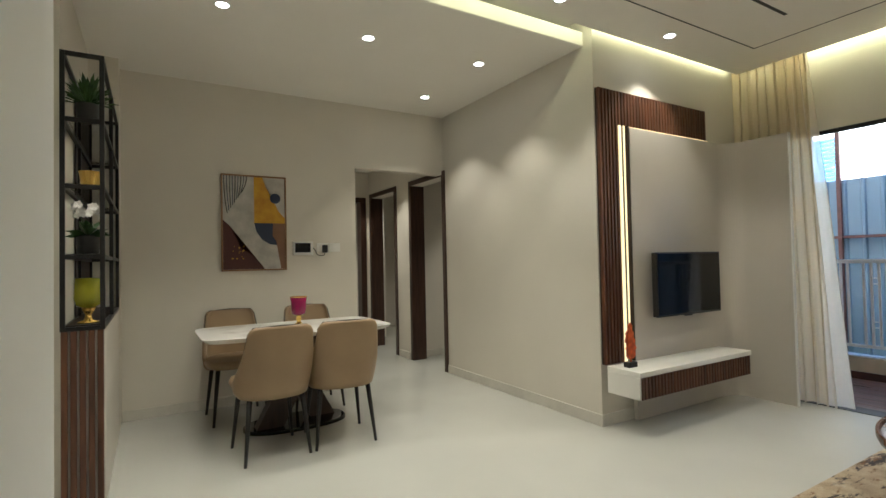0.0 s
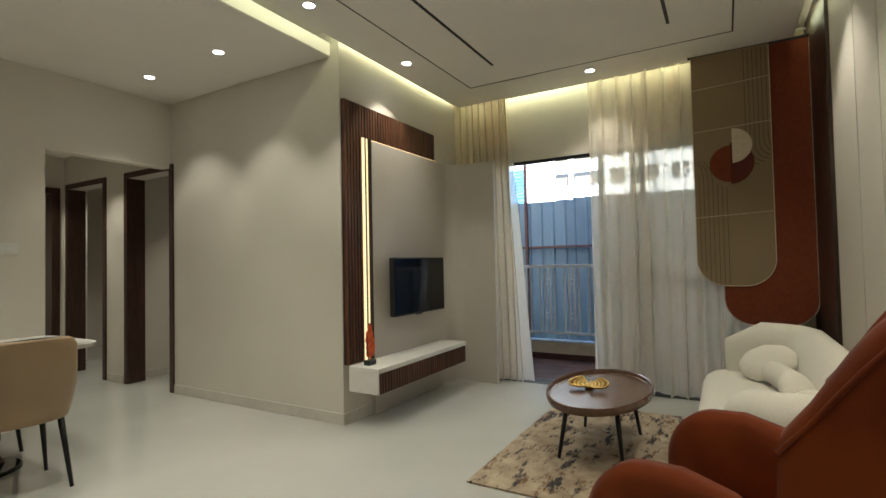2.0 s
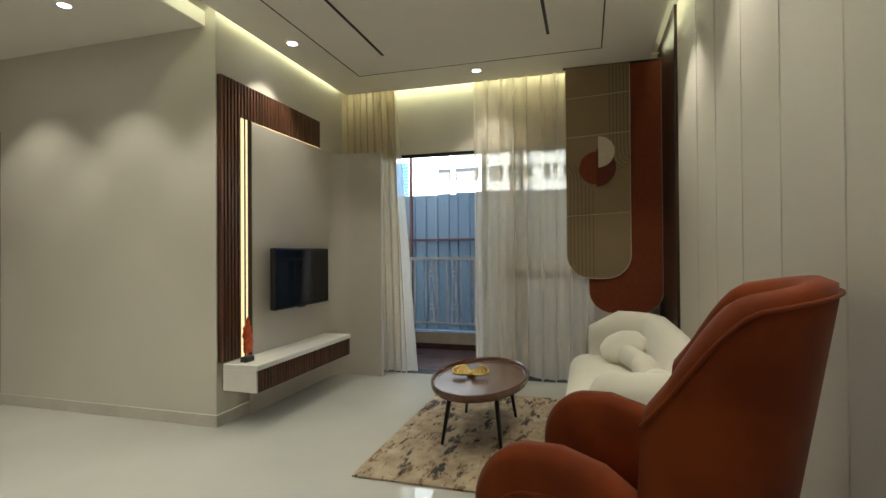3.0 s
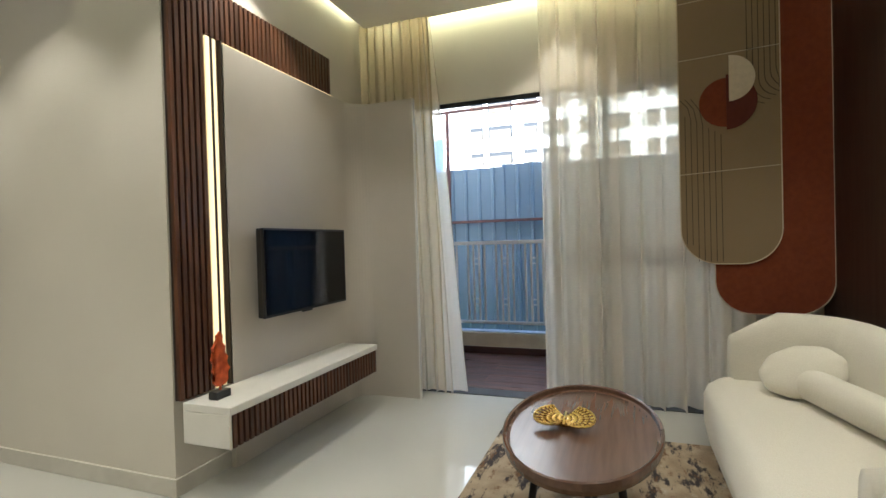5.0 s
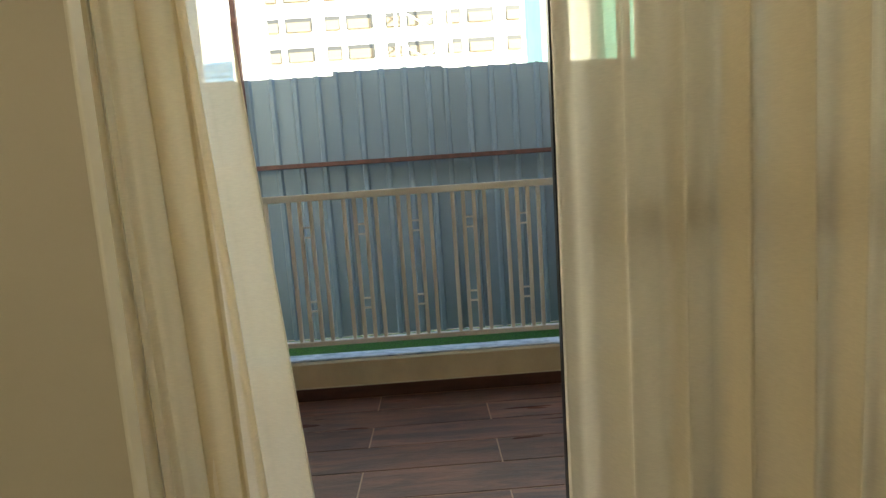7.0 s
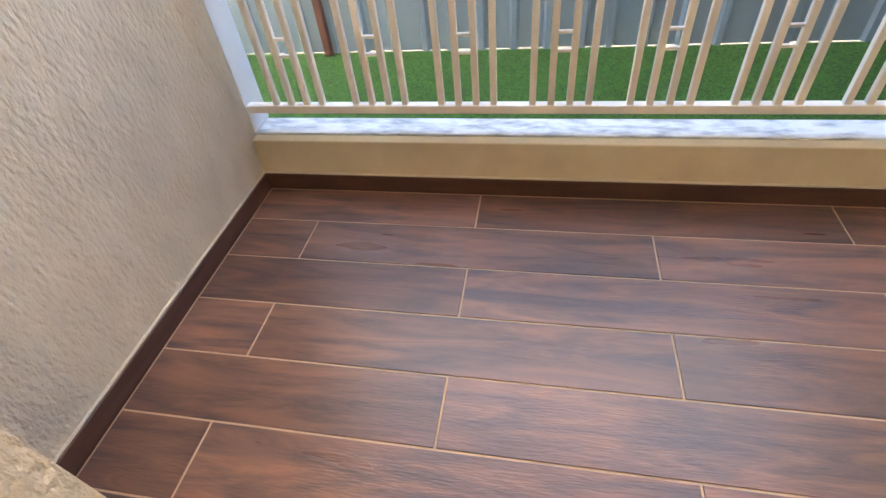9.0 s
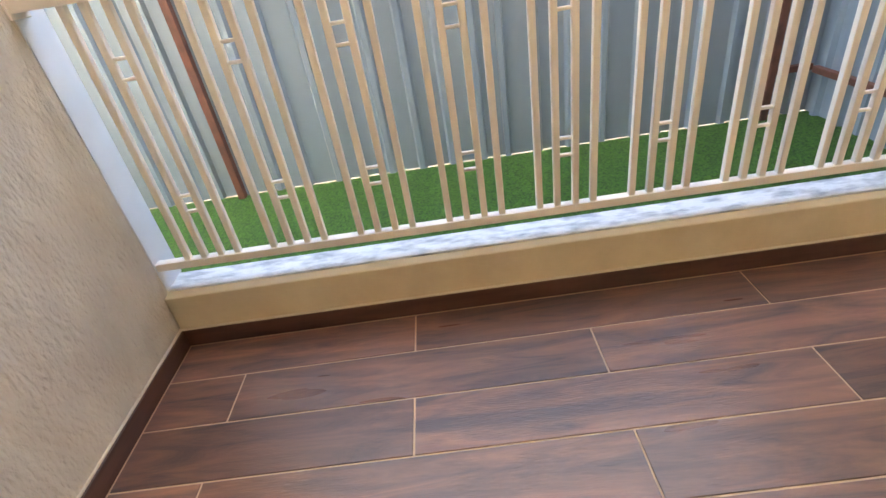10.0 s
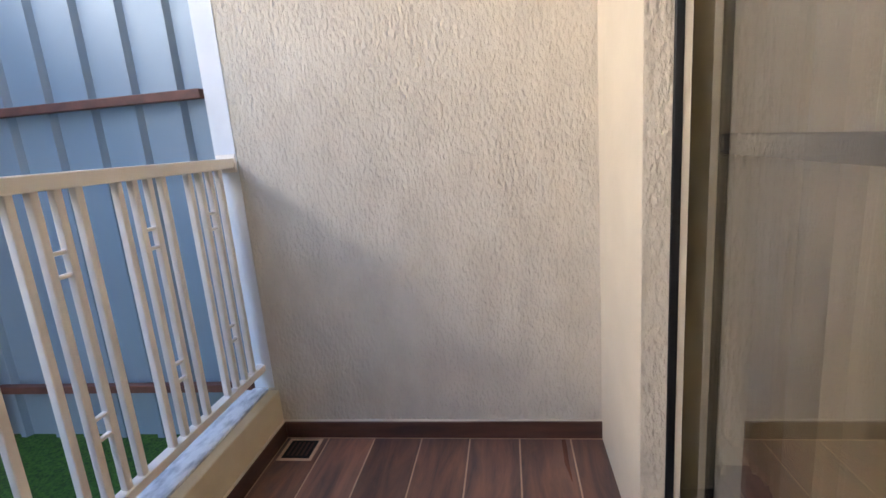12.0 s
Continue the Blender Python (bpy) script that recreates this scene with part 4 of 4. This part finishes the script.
# local frame: faces +y, x to its right; the back is a shell bent round the seat
def shell(th, z, off):
    s, c = math.sin(radians(th)), math.cos(radians(th))
    lean = 0.17 * max(z - 0.42, 0) + 0.036
    return ((0.29 + off) * math.copysign(abs(s) ** 0.85, s) * (1 + 0.06 * (z - 0.4)), -0.07 - (0.25 + off) * c ** 0.75 - lean * (0.35 + 0.65 * c), z)


def crest(th):
    a = abs(th)
    return 1.08 - 0.03 * (a / 60) ** 2 if a < 60 else 1.05 - 0.24 * ((a - 60) / 30) ** 1.6


bm = bmesh.new()
rings, rim = [], []
for k in range(37):
    th = -90 + 5 * k
    h = crest(th)
    col = [shell(th, 0.26 + (h - 0.30) * u, 0.0) for u in (0, 0.15, 0.3, 0.45, 0.6, 0.75, 0.9, 1.0)]
    col += [shell(th, h - 0.012, -0.006), shell(th, h, -0.035), shell(th, h - 0.012, -0.066), shell(th, h - 0.04, -0.075)]
    col += [shell(th, 0.26 + (h - 0.30) * u, -0.075) for u in (0.9, 0.75, 0.6, 0.45, 0.3, 0.15, 0)]
    rings.append(col)
    rim.append(shell(th, h - 0.03, 0.004))
loft(bm, rings)
part("backrest", bm, M_RUST, arm, smooth=True)
bm = bmesh.new()
tube(bm, rim, 0.0045, 8)
part("piping", bm, M_RUST, arm, smooth=True)
bm = bmesh.new()
box(bm, (-0.22, -0.30, 0.20), (0.22, 0.26, 0.43), 0.05, 4)
part("seat", bm, M_RUST, arm, smooth=True)
for sg in (-1, 1):
    bm = bmesh.new()
    rings = []
    for s, x in ((0.86, 0.205), (0.96, 0.21), (1.0, 0.23), (1.0, 0.275), (0.96, 0.297), (0.86, 0.302)):
        o = [(-0.14, 0.18), (0.26 * s, 0.18), (0.285 * s, 0.28)] + [(0.15 * s + 0.14 * s * math.cos(radians(a)), 0.50 * s + 0.02 + (0.16 * s) * math.sin(radians(a))) for a in range(0, 91, 10)] + [(0.08, 0.67 * s + 0.015), (-0.02, 0.64 * s + 0.02), (-0.14, 0.58)]
        rings.append([(sg * x, y, z) for y, z in o])
    loft(bm, rings)
    part("armrest", bm, M_RUST, arm, smooth=True)
    bm = bmesh.new()
    tube(bm, [(sg * 0.300, y, z) for y, z in o[3:]], 0.005, 6)
    part("piping", bm, M_RUST, arm, smooth=True)
for lx, ly in ((-0.2, -0.2), (0.2, -0.2), (-0.22, 0.2), (0.22, 0.2)):
    bm = bmesh.new()
    rod(bm, (lx * 1.08, ly * 1.08, 0), (lx, ly, 0.23), 0.011, 0.018, 12)
    part("leg", bm, M_BLACKMETAL, arm, smooth=True)

# wall hanging of two felt tongues
hang = thing("wall_hanging", "tan and rust felt wall hanging with half-moons and lines", "wall hanging")


def tongue(y0, y1, z0, z1, r):
    return [(y1, z1), (y0, z1)] + arc(y0 - r, z0 + r, r, 0, -90, 10) + arc(y1 + r, z0 + r, r, 270, 180, 10)


AX = 4.325
bm = bmesh.new()
prism(bm, tongue(0.022, -0.56, 0.625, 2.71, 0.19), "x", AX + 0.012, AX + 0.024)
rust = part("rust_tongue", bm, M_RUSTFELT, hang)
bm = bmesh.new()
prism(bm, tongue(0.20, -0.315, 0.915, 2.71, 0.20), "x", AX, AX + 0.010)
tan = part("tan_tongue", bm, M_TAN, hang)
for name, y0, y1, z0, r, xx, par in (("piping", 0.022, -0.56, 0.625, 0.19, AX + 0.012, rust), ("piping", 0.20, -0.315, 0.915, 0.20, AX, tan)):
    bm = bmesh.new()
    tube(bm, [(xx, y, z) for y, z in tongue(y0, y1, z0, 2.70, r)[1:] + [(y1, 2.70)]], 0.0035, 5)
    part(name, bm, M_CREAM, par)
DY, DZ = -0.048, 1.845
bm = bmesh.new()
prism(bm, [(DY + 0.14 * math.cos(radians(a)), DZ + 0.14 * math.sin(radians(a))) for a in range(-90, 91, 9)], "x", AX - 0.004, AX)
part("half_moon", bm, M_RUSTFELT, tan)
bm = bmesh.new()
prism(bm, [(DY - 0.155 * math.cos(radians(a)), DZ + 0.157 * math.sin(radians(a))) for a in range(-90, 91, 9)], "x", AX - 0.007, AX - 0.0002)
part("half_moon", bm, M_DARKRUST, tan)
bm = bmesh.new()
prism(bm, [(DY - 0.014 - 0.131 * math.cos(radians(a)), 1.978 + 0.131 * math.sin(radians(a))) for a in range(-90, 91, 9)], "x", AX - 0.011, AX - 0.0072)
part("half_moon", bm, M_CREAM, tan)
for k in range(7):
    ya = 0.168 - k * 0.031
    bm = bmesh.new()
    zt = DZ - 0.02
    tube(bm, [(AX - 0.001, ya, 0.93 + (0.10 if k < 2 else 0.0)), (AX - 0.001, ya, zt - 0.04 - 0.02 * k)] + ([(AX - 0.001, ya + 0.015, zt + 0.02 - 0.01 * k), (AX - 0.001, min(ya + 0.06, 0.195), zt + 0.06)] if 0 < k < 4 else []), 0.0022, 4)
    part("line", bm, M_LINE, tan)
for k in range(6):
    ya = -0.155 - k * 0.028
    bm = bmesh.new()
    zb = DZ - 0.05 + 0.02 * k
    tube(bm, [(AX - 0.001, ya, 2.69), (AX - 0.001, ya, zb + 0.12)] + [(AX - 0.001, max(ya - 0.10 + 0.10 * math.cos(radians(a)), -0.31), zb + 0.12 - 0.10 * math.sin(radians(a))) for a in (20, 40, 60, 80)], 0.0022, 4)
    part("line", bm, M_LINE, tan)
for zz in (2.457, 2.124, 1.455):
    bm = bmesh.new()
    rod(bm, (AX - 0.003, 0.20, zz - 0.012), (AX - 0.003, -0.315, zz + 0.012), 0.002, n=5)
    part("thread", bm, M_CREAM, tan)
bm = bmesh.new()
rod(bm, (AX + 0.012, 0.22, 2.712), (AX + 0.012, -0.575, 2.712), 0.011, n=12)
part("hanging_rod", bm, M_BLACKMETAL, hang)


# ---------------------------------------------------------------- dining
TBX, TBY, TBZ = 0.94, 3.68, 0.70
dt = thing("dining_table", "white marble dining table on a dark twisted pedestal", "dining table")
bm = bmesh.new()
loft(bm, [[(x, y, TBZ + h) for x, y, _ in superring(TBX, TBY, 0, 0.64 * s, 0.37 * s, 64, 9)] for s, h in ((0.955, -0.03), (0.985, -0.014), (1.0, -0.004), (0.998, 0.0))])
part("tabletop", bm, M_MARBLE, dt)
bm = bmesh.new()
loft(bm, [superring(TBX, TBY, z, 0.36 * s, 0.19 * s, 48, 2.4) for z, s in ((0.0, 1.0), (0.018, 1.0), (0.026, 0.98))])
part("base_plate", bm, M_SCREEN, dt)
for sg in (-1, 1):
    bm = bmesh.new()
    rings = []
    for k in range(7):
        u = k / 6
        cx, w = TBX + sg * (0.20 - 0.34 * u), 0.09
        rings.append([(cx - w, TBY - 0.05, 0.026 + u * (TBZ - 0.06)), (cx + w, TBY - 0.05, 0.026 + u * (TBZ - 0.06)), (cx + w, TBY + 0.05, 0.026 + u * (TBZ - 0.06)), (cx - w, TBY + 0.05, 0.026 + u * (TBZ - 0.06))])
    for r_ in rings:
        for m_ in range(4):
            x, y, z = r_[m_]
            r_[m_] = (x, y + sg * 0.055, z)
    loft(bm, rings)
    part("pedestal_blade", bm, M_DARKPANEL, dt)


def dining_chair(m):
    c = thing("dining_chair", "tan leatherette dining chair with black tapered legs", "chair", "chairs round the dining table", at=m)
    # local: faces +y
    bm = bmesh.new()
    rings = []
    for z, w, yb, yf in ((0.40, 0.19, -0.18, 0.22), (0.405, 0.215, -0.205, 0.24), (0.43, 0.225, -0.215, 0.25), (0.455, 0.215, -0.20, 0.24), (0.462, 0.19, -0.18, 0.22)):
        rings.append(superring(0, (yb + yf) / 2, z, w, (yf - yb) / 2, 36, 3.2))
    loft(bm, rings)
    part("seat", bm, M_CHAIR, c, smooth=True)
    bm = bmesh.new()
    H = [(0.37, 0.205, 0.09), (0.40, 0.225, 0.115), (0.46, 0.232, 0.10), (0.54, 0.222, 0.055), (0.62, 0.208, 0.02), (0.70, 0.196, 0.005), (0.76, 0.188, 0.0), (0.785, 0.175, 0.0), (0.798, 0.15, 0.0)]
    rings = []
    for z, w, wrap in H:
        yb = -0.205 - 0.20 * max(z - 0.42, 0)
        outer, inner = [], []
        for k in range(17):
            a = radians(-90 + 180 * k / 16)
            s = math.sin(a)
            xx = w * math.copysign(abs(s) ** 0.8, s)
            yy = yb + (0.035 + wrap * 1.5) * (1 - math.cos(a)) 
            outer.append((xx, yy - 0.028, z))
            inner.append((xx * 0.88, yy + 0.022, z))
        rings.append(outer + inner[::-1])
    loft(bm, rings)
    part("backrest", bm, M_CHAIR, c, smooth=True)
    bm = bmesh.new()
    pts = []
    for z, w, wrap in [(0.46, 0.232, 0.10), (0.62, 0.208, 0.02), (0.76, 0.188, 0), (0.795, 0.16, 0)]:
        pts.append((-w * 0.97, -0.20 - 0.20 * (z - 0.42) + 0.02 + wrap, z))
    pts += [(0, -0.205 - 0.20 * 0.38 + 0.0, 0.802)] + [(-x, y, z) for x, y, z in pts[::-1]]
    tube(bm, pts, 0.004, 5)
    part("piping", bm, M_POT, c, smooth=True)
    for lx, ly in ((-1, -1), (1, -1), (-1, 1), (1, 1)):
        bm = bmesh.new()
        rod(bm, (lx * 0.19, ly * 0.19 + 0.0, 0), (lx * 0.15, ly * 0.14, 0.405), 0.0095, 0.017, 12)
        part("leg", bm, M_BLACKMETAL, c, smooth=True)
    return c


ch = dining_chair(pose(0.672, 3.235, 0, 0, 0, 3))
copy_thing(ch, pose(1.115, 3.235, 0, 0, 0, -5))
copy_thing(ch, pose(0.60, 4.10, 0, 0, 0, 182))
copy_thing(ch, pose(1.20, 4.10, 0, 0, 0, 178))

cup = thing("candle_holder", "magenta glass candle holder on a gold stem", "candle holder")
CX, CY = 0.99, 3.76
bm = bmesh.new()
lathe(bm, [(0.04, 0), (0.042, 0.006), (0.02, 0.014), (0.013, 0.03), (0.024, 0.045), (0.014, 0.06), (0.03, 0.072)], CX, CY, TBZ, 24)
part("stem", bm, M_GOLD, cup, smooth=True)
bm = bmesh.new()
lathe(bm, [(0.03, 0.072), (0.05, 0.085), (0.055, 0.12), (0.056, 0.17), (0.062, 0.21), (0.059, 0.21), (0.052, 0.17), (0.05, 0.10), (0.02, 0.08)], CX, CY, TBZ, 28)
part("bowl", bm, M_MAGENTA, cup, smooth=True)
bm = bmesh.new()
lathe(bm, [(0.0635, 0.207), (0.0635, 0.2125), (0.059, 0.2125), (0.059, 0.207)], CX, CY, TBZ, 28)
part("rim", bm, M_GOLD, cup, smooth=True)

# painting
pic = thing("painting", "framed abstract painting in grey, mustard, navy and brown", "painting")
PX0, PX1, PZ0, PZ1 = 0.538, 1.063, 1.107, 1.917
M_FRAMEW = mat("frame_wood", (0.26, 0.14, 0.06), 0.4)
M_PGREY = mat("paint_grey", (0.50, 0.47, 0.42), 0.8, color2=(0.36, 0.34, 0.31), scale=9, bump=0.001, bump_scale=80)
M_PMUST = mat("paint_mustard", (0.55, 0.31, 0.02), 0.7, color2=(0.42, 0.20, 0.012), scale=12, bump=0.001, bump_scale=80)
M_PNAVY = mat("paint_navy", (0.03, 0.04, 0.075), 0.7, scale=14)
M_PBROWN = mat("paint_brown", (0.075, 0.025, 0.02), 0.7, scale=10)
M_PTAN = mat("paint_tan", (0.24, 0.13, 0.075), 0.7, scale=10)
for a, b in (((PX0, PZ0), (PX1, PZ0 + 0.012)), ((PX0, PZ1 - 0.012), (PX1, PZ1)), ((PX0, PZ0 + 0.012), (PX0 + 0.012, PZ1 - 0.012)), ((PX1 - 0.012, PZ0 + 0.012), (PX1, PZ1 - 0.012))):
    part("frame_side", boxbm((a[0], PWY - 0.035, a[1]), (b[0], PWY - 0.001, b[1]), 0.002, 1), M_FRAMEW, pic)
IX0, IX1, IZ0, IZ1 = PX0 + 0.013, PX1 - 0.013, PZ0 + 0.013, PZ1 - 0.013
canvas = part("canvas", boxbm((IX0, PWY - 0.026, IZ0), (IX1, PWY - 0.002, IZ1)), M_PGREY, pic)
IW, IH = IX1 - IX0, IZ1 - IZ0


def paint(pts, material, lift):
    bm = bmesh.new()
    prism(bm, [(IX0 + u * IW, IZ0 + v * IH) for u, v in pts], "y", PWY - 0.0262 - lift, PWY - 0.026)
    bmesh.ops.triangulate(bm, faces=[f for f in bm.faces if len(f.verts) > 4])
    part("painted_shape", bm, material, canvas)


paint([(0.49, 0.5), (1.0, 0.5), (1.0, 0.56), (0.9, 0.63), (0.78, 0.78), (0.68, 0.9), (0.63, 1.0), (0.49, 1.0)], M_PMUST, 0.0008)
paint([(0.49, 0.5), (0.80, 0.5), (0.79, 0.36), (0.87, 0.29), (0.88, 0.26), (0.74, 0.27), (0.62, 0.32), (0.53, 0.40)], M_PNAVY, 0.0008)
paint([(0.80, 0.5), (1.0, 0.5), (1.0, 0.0), (0.93, 0.0), (0.90, 0.14), (0.88, 0.26), (0.87, 0.29), (0.79, 0.36)], M_PTAN, 0.0010)
paint([(0.0, 0.53), (0.0, 0.0), (0.66, 0.0), (0.58, 0.07), (0.44, 0.16), (0.28, 0.22), (0.20, 0.36), (0.10, 0.47)], M_PBROWN, 0.0008)
paint([(0.84 + 0.088 * math.cos(radians(a)), 0.775 + 0.056 * math.sin(radians(a))) for a in range(0, 360, 15)], M_PNAVY, 0.0014)
for k in range(9):
    u0 = 0.03 + 0.045 * k
    pts = [(u0 - 0.02 + 0.05 * (1 - v) ** 2 * (k - 3) * -0.35, 1.0 - (1 - v) * (0.40 - 0.028 * k)) for v in (1, 0.8, 0.6, 0.4, 0.2, 0)]
    pts = [(max(u, 0.004), v) for u, v in pts]
    paint(pts + [(u + 0.011, v) for u, v in pts[::-1]], M_PNAVY if k % 2 else M_SCREEN, 0.0007)
rng = random.Random(4)
for k in range(16):
    u, v, s = rng.uniform(0.1, 0.34), rng.uniform(0.10, 0.28), rng.uniform(0.006, 0.016)
    paint([(u - s, v), (u, v - s * 0.7), (u + s, v), (u, v + s * 0.7)], M_PMUST, 0.0015)

# intercom and switches on the dining wall
ic = thing("intercom", "white video door phone with a dark screen", "intercom")
part("body", boxbm((1.12, PWY - 0.022, 1.234), (1.30, PWY - 0.001, 1.356), 0.006, 2), M_SWITCH, ic)
part("screen", boxbm((1.138, PWY - 0.0235, 1.258), (1.275, PWY - 0.021, 1.342)), M_SCREEN, ic, "dark screen")
sw = thing("switch_plate", "white double switch plate with a plug adapter", "switch")
part("plate", boxbm((1.335, PWY - 0.010, 1.262), (1.44, PWY - 0.001, 1.342), 0.003, 1), M_SWITCH, sw)
part("plate", boxbm((1.443, PWY - 0.010, 1.262), (1.555, PWY - 0.001, 1.342), 0.003, 1), M_SWITCH, sw)
part("rocker", boxbm((1.475, PWY - 0.014, 1.28), (1.52, PWY - 0.009, 1.325), 0.002, 1), M_SWITCH, sw)
part("adapter", boxbm((1.385, PWY - 0.05, 1.255), (1.425, PWY - 0.009, 1.325), 0.004, 2), M_POT, sw, "black plug adapter")
bm = bmesh.new()
tube(bm, [(1.30, PWY - 0.01, 1.30), (1.325, PWY - 0.015, 1.27), (1.33, PWY - 0.015, 1.245), (1.36, PWY - 0.02, 1.228), (1.395, PWY - 0.03, 1.232), (1.405, PWY - 0.03, 1.256)], 0.004, 6)
part("cable", bm, M_POT, sw)

# ---------------------------------------------------------------- display unit by the entry
UX0, UX1, UY0, UY1, UB, UT = -0.33, -0.155, 2.90, 4.20, 0.86, 2.19
unit = thing("display_unit", "black metal framed glass display unit on a slatted base", "display cabinet")
part("base", boxbm((UX0, UY0 + 0.02, 0), (UX1 - 0.002, UY1, UB), 0.003, 1), M_PANEL, unit)
for k in range(5):
    part("slat", boxbm((UX0 + 0.004 + k * 0.035, UY0, 0.0), (UX0 + 0.029 + k * 0.035, UY0 + 0.02, UB), 0.002, 1), M_WALNUT, unit)
T = 0.02
for px in (UX0, UX1 - T):
    for py in (UY0, (UY0 + UY1) / 2, UY1 - T):
        part("post", boxbm((px, py, UB), (px + T, py + T, UT), 0.001, 1), M_BLACKMETAL, unit)
LEVELS = [UB, 1.20, 1.535, 1.855, UT - T]
for k, lz in enumerate(LEVELS):
    for px in (UX0, UX1 - T):
        part("rail", boxbm((px + 0.001, UY0 + T, lz), (px + T - 0.001, UY1 - T, lz + T), 0.001, 1), M_BLACKMETAL, unit)
    for py in (UY0, UY1 - T):
        part("rail", boxbm((UX0 + T, py + 0.001, lz), (UX1 - T, py + T - 0.001, lz + T), 0.001, 1), M_BLACKMETAL, unit)
    if k < 4:
        part("shelf", boxbm((UX0 + T, UY0 + T, lz + T), (UX1 - T, UY1 - T, lz + T + 0.006)), M_SHELFGLASS if k else M_GROOVE, unit)
part("back_panel", boxbm((UX0 + 0.001, 3.45, UB), (UX0 + 0.006, UY1, UT)), M_GROOVE, unit)


def pot_plant(name, lab, cx, cy, z, flowers):
    t = thing(name, lab, "plant")
    bm = bmesh.new()
    lathe(bm, [(0.038, 0), (0.045, 0.005), (0.052, 0.085), (0.052, 0.092), (0.046, 0.09), (0.042, 0.078)], cx, cy, z, 20)
    part("pot", bm, M_POT, t, smooth=True)
    r = random.Random(9 if flowers else 2)
    bm = bmesh.new()
    for k in range(26 if flowers else 150):
        a, el = r.uniform(0, 6.283), r.uniform(0.2, 1.35)
        ln = r.uniform(0.06, 0.13) if not flowers else r.uniform(0.10, 0.17)
        d = Vector((math.cos(a) * math.cos(el) * 0.8, math.sin(a) * math.cos(el), math.sin(el)))
        p = Vector((cx, cy, z + 0.085)) + (Vector((0, 0, 0)) if flowers else d * r.uniform(0.0, 0.07))
        side = d.cross(Vector((0, 0, 1))).normalized() * (0.018 if flowers else 0.010)
        m1 = p + d * ln * 0.55
        tip = p + d * ln + Vector((0, 0, -0.03 if flowers else -0.012))
        v = [bm.verts.new(q) for q in (p, m1 + side, tip, m1 - side)]
        bm.faces.new(v)
    part("leaves", bm, M_PLANT, t)
    if flowers:
        for k in range(16):
            bp = bmesh.new()
            c = Vector((cx + r.uniform(-0.06, 0.06), cy + r.uniform(-0.12, 0.12), z + r.uniform(0.19, 0.235)))
            for q in range(5):
                a = q * 1.2566
                d = Vector((math.cos(a), -0.3, math.sin(a)))
                e = Vector((-math.sin(a), 0, math.cos(a)))
                v = [bp.verts.new(c), bp.verts.new(c + d * 0.012 + e * 0.008), bp.verts.new(c + d * 0.022), bp.verts.new(c + d * 0.012 - e * 0.008)]
                bp.faces.new(v)
            part("flower", bp, M_PETAL, t)
    return t


UXC = (UX0 + UX1) / 2 + 0.012
pot_plant("potted_plant", "bushy green plant in a black pot on the shelf", UXC, 3.02, LEVELS[3] + T + 0.006, False)
pot_plant("potted_orchid", "white flowering plant in a black pot on the shelf", UXC, 3.02, LEVELS[1] + T + 0.006, True)
cups = thing("gold_votive", "ribbed gold glass votive cup on the shelf", "candle holder")
bm = bmesh.new()
lathe(bm, [(0.03, 0), (0.042, 0.004), (0.046, 0.05), (0.05, 0.075), (0.045, 0.075), (0.04, 0.01)], UXC + 0.01, 3.02, LEVELS[2] + T + 0.006, 16)
part("cup", bm, M_GOLD, cups)
gob = thing("goblet", "olive-yellow glass goblet on a gold foot", "goblet")
gz0 = LEVELS[0] + T + 0.006
bm = bmesh.new()
lathe(bm, [(0.045, 0), (0.047, 0.006), (0.02, 0.014), (0.012, 0.04), (0.022, 0.055), (0.03, 0.075)], UXC, 3.02, gz0, 24)
part("foot", bm, M_GOLD, gob, smooth=True)
bm = bmesh.new()
lathe(bm, [(0.03, 0.075), (0.052, 0.09), (0.06, 0.12), (0.058, 0.22), (0.054, 0.22), (0.054, 0.12), (0.03, 0.09)], UXC, 3.02, gz0, 28)
part("bowl", bm, M_YELLOWGLASS, gob, smooth=True)

# ---------------------------------------------------------------- plank tiles of the balcony floor
G = 0.006
plank_mesh = {}


def plank(x0, x1, y0, y1):
    w, ln = round(x1 - x0, 3), round(y1 - y0, 3)
    key = (w, ln)
    if key not in plank_mesh:
        ob = part("plank_tile", boxbm((0, 0, -0.012), (w, ln, 0), 0.0012, 1), M_PLANK, bfloor)
        plank_mesh[key] = ob.data
    else:
        ob = new("plank_tile", plank_mesh[key])
        ob.parent = bfloor
    ob.matrix_basis = pose(x0, y0, BF)


edges = [6.184, 5.994]
while edges[-1] > 4.76:
    edges.append(max(edges[-1] - 0.203, 4.742))
for k in range(len(edges) - 1):
    x1, x0 = edges[k] - G / 2, edges[k + 1] + G / 2
    joints = [1.680 + d * 1.2 for d in (-2, -1, 0, 1)] if k % 2 == 0 else [1.080 + d * 1.2 for d in (-2, -1, 0, 1, 2)]
    ys = [BS + 0.014] + [j for j in joints if BS + 0.03 < j < BN - 0.03] + [BN - 0.014]
    for a, b in zip(ys, ys[1:]):
        plank(x0, x1, a + G / 2, b - G / 2)
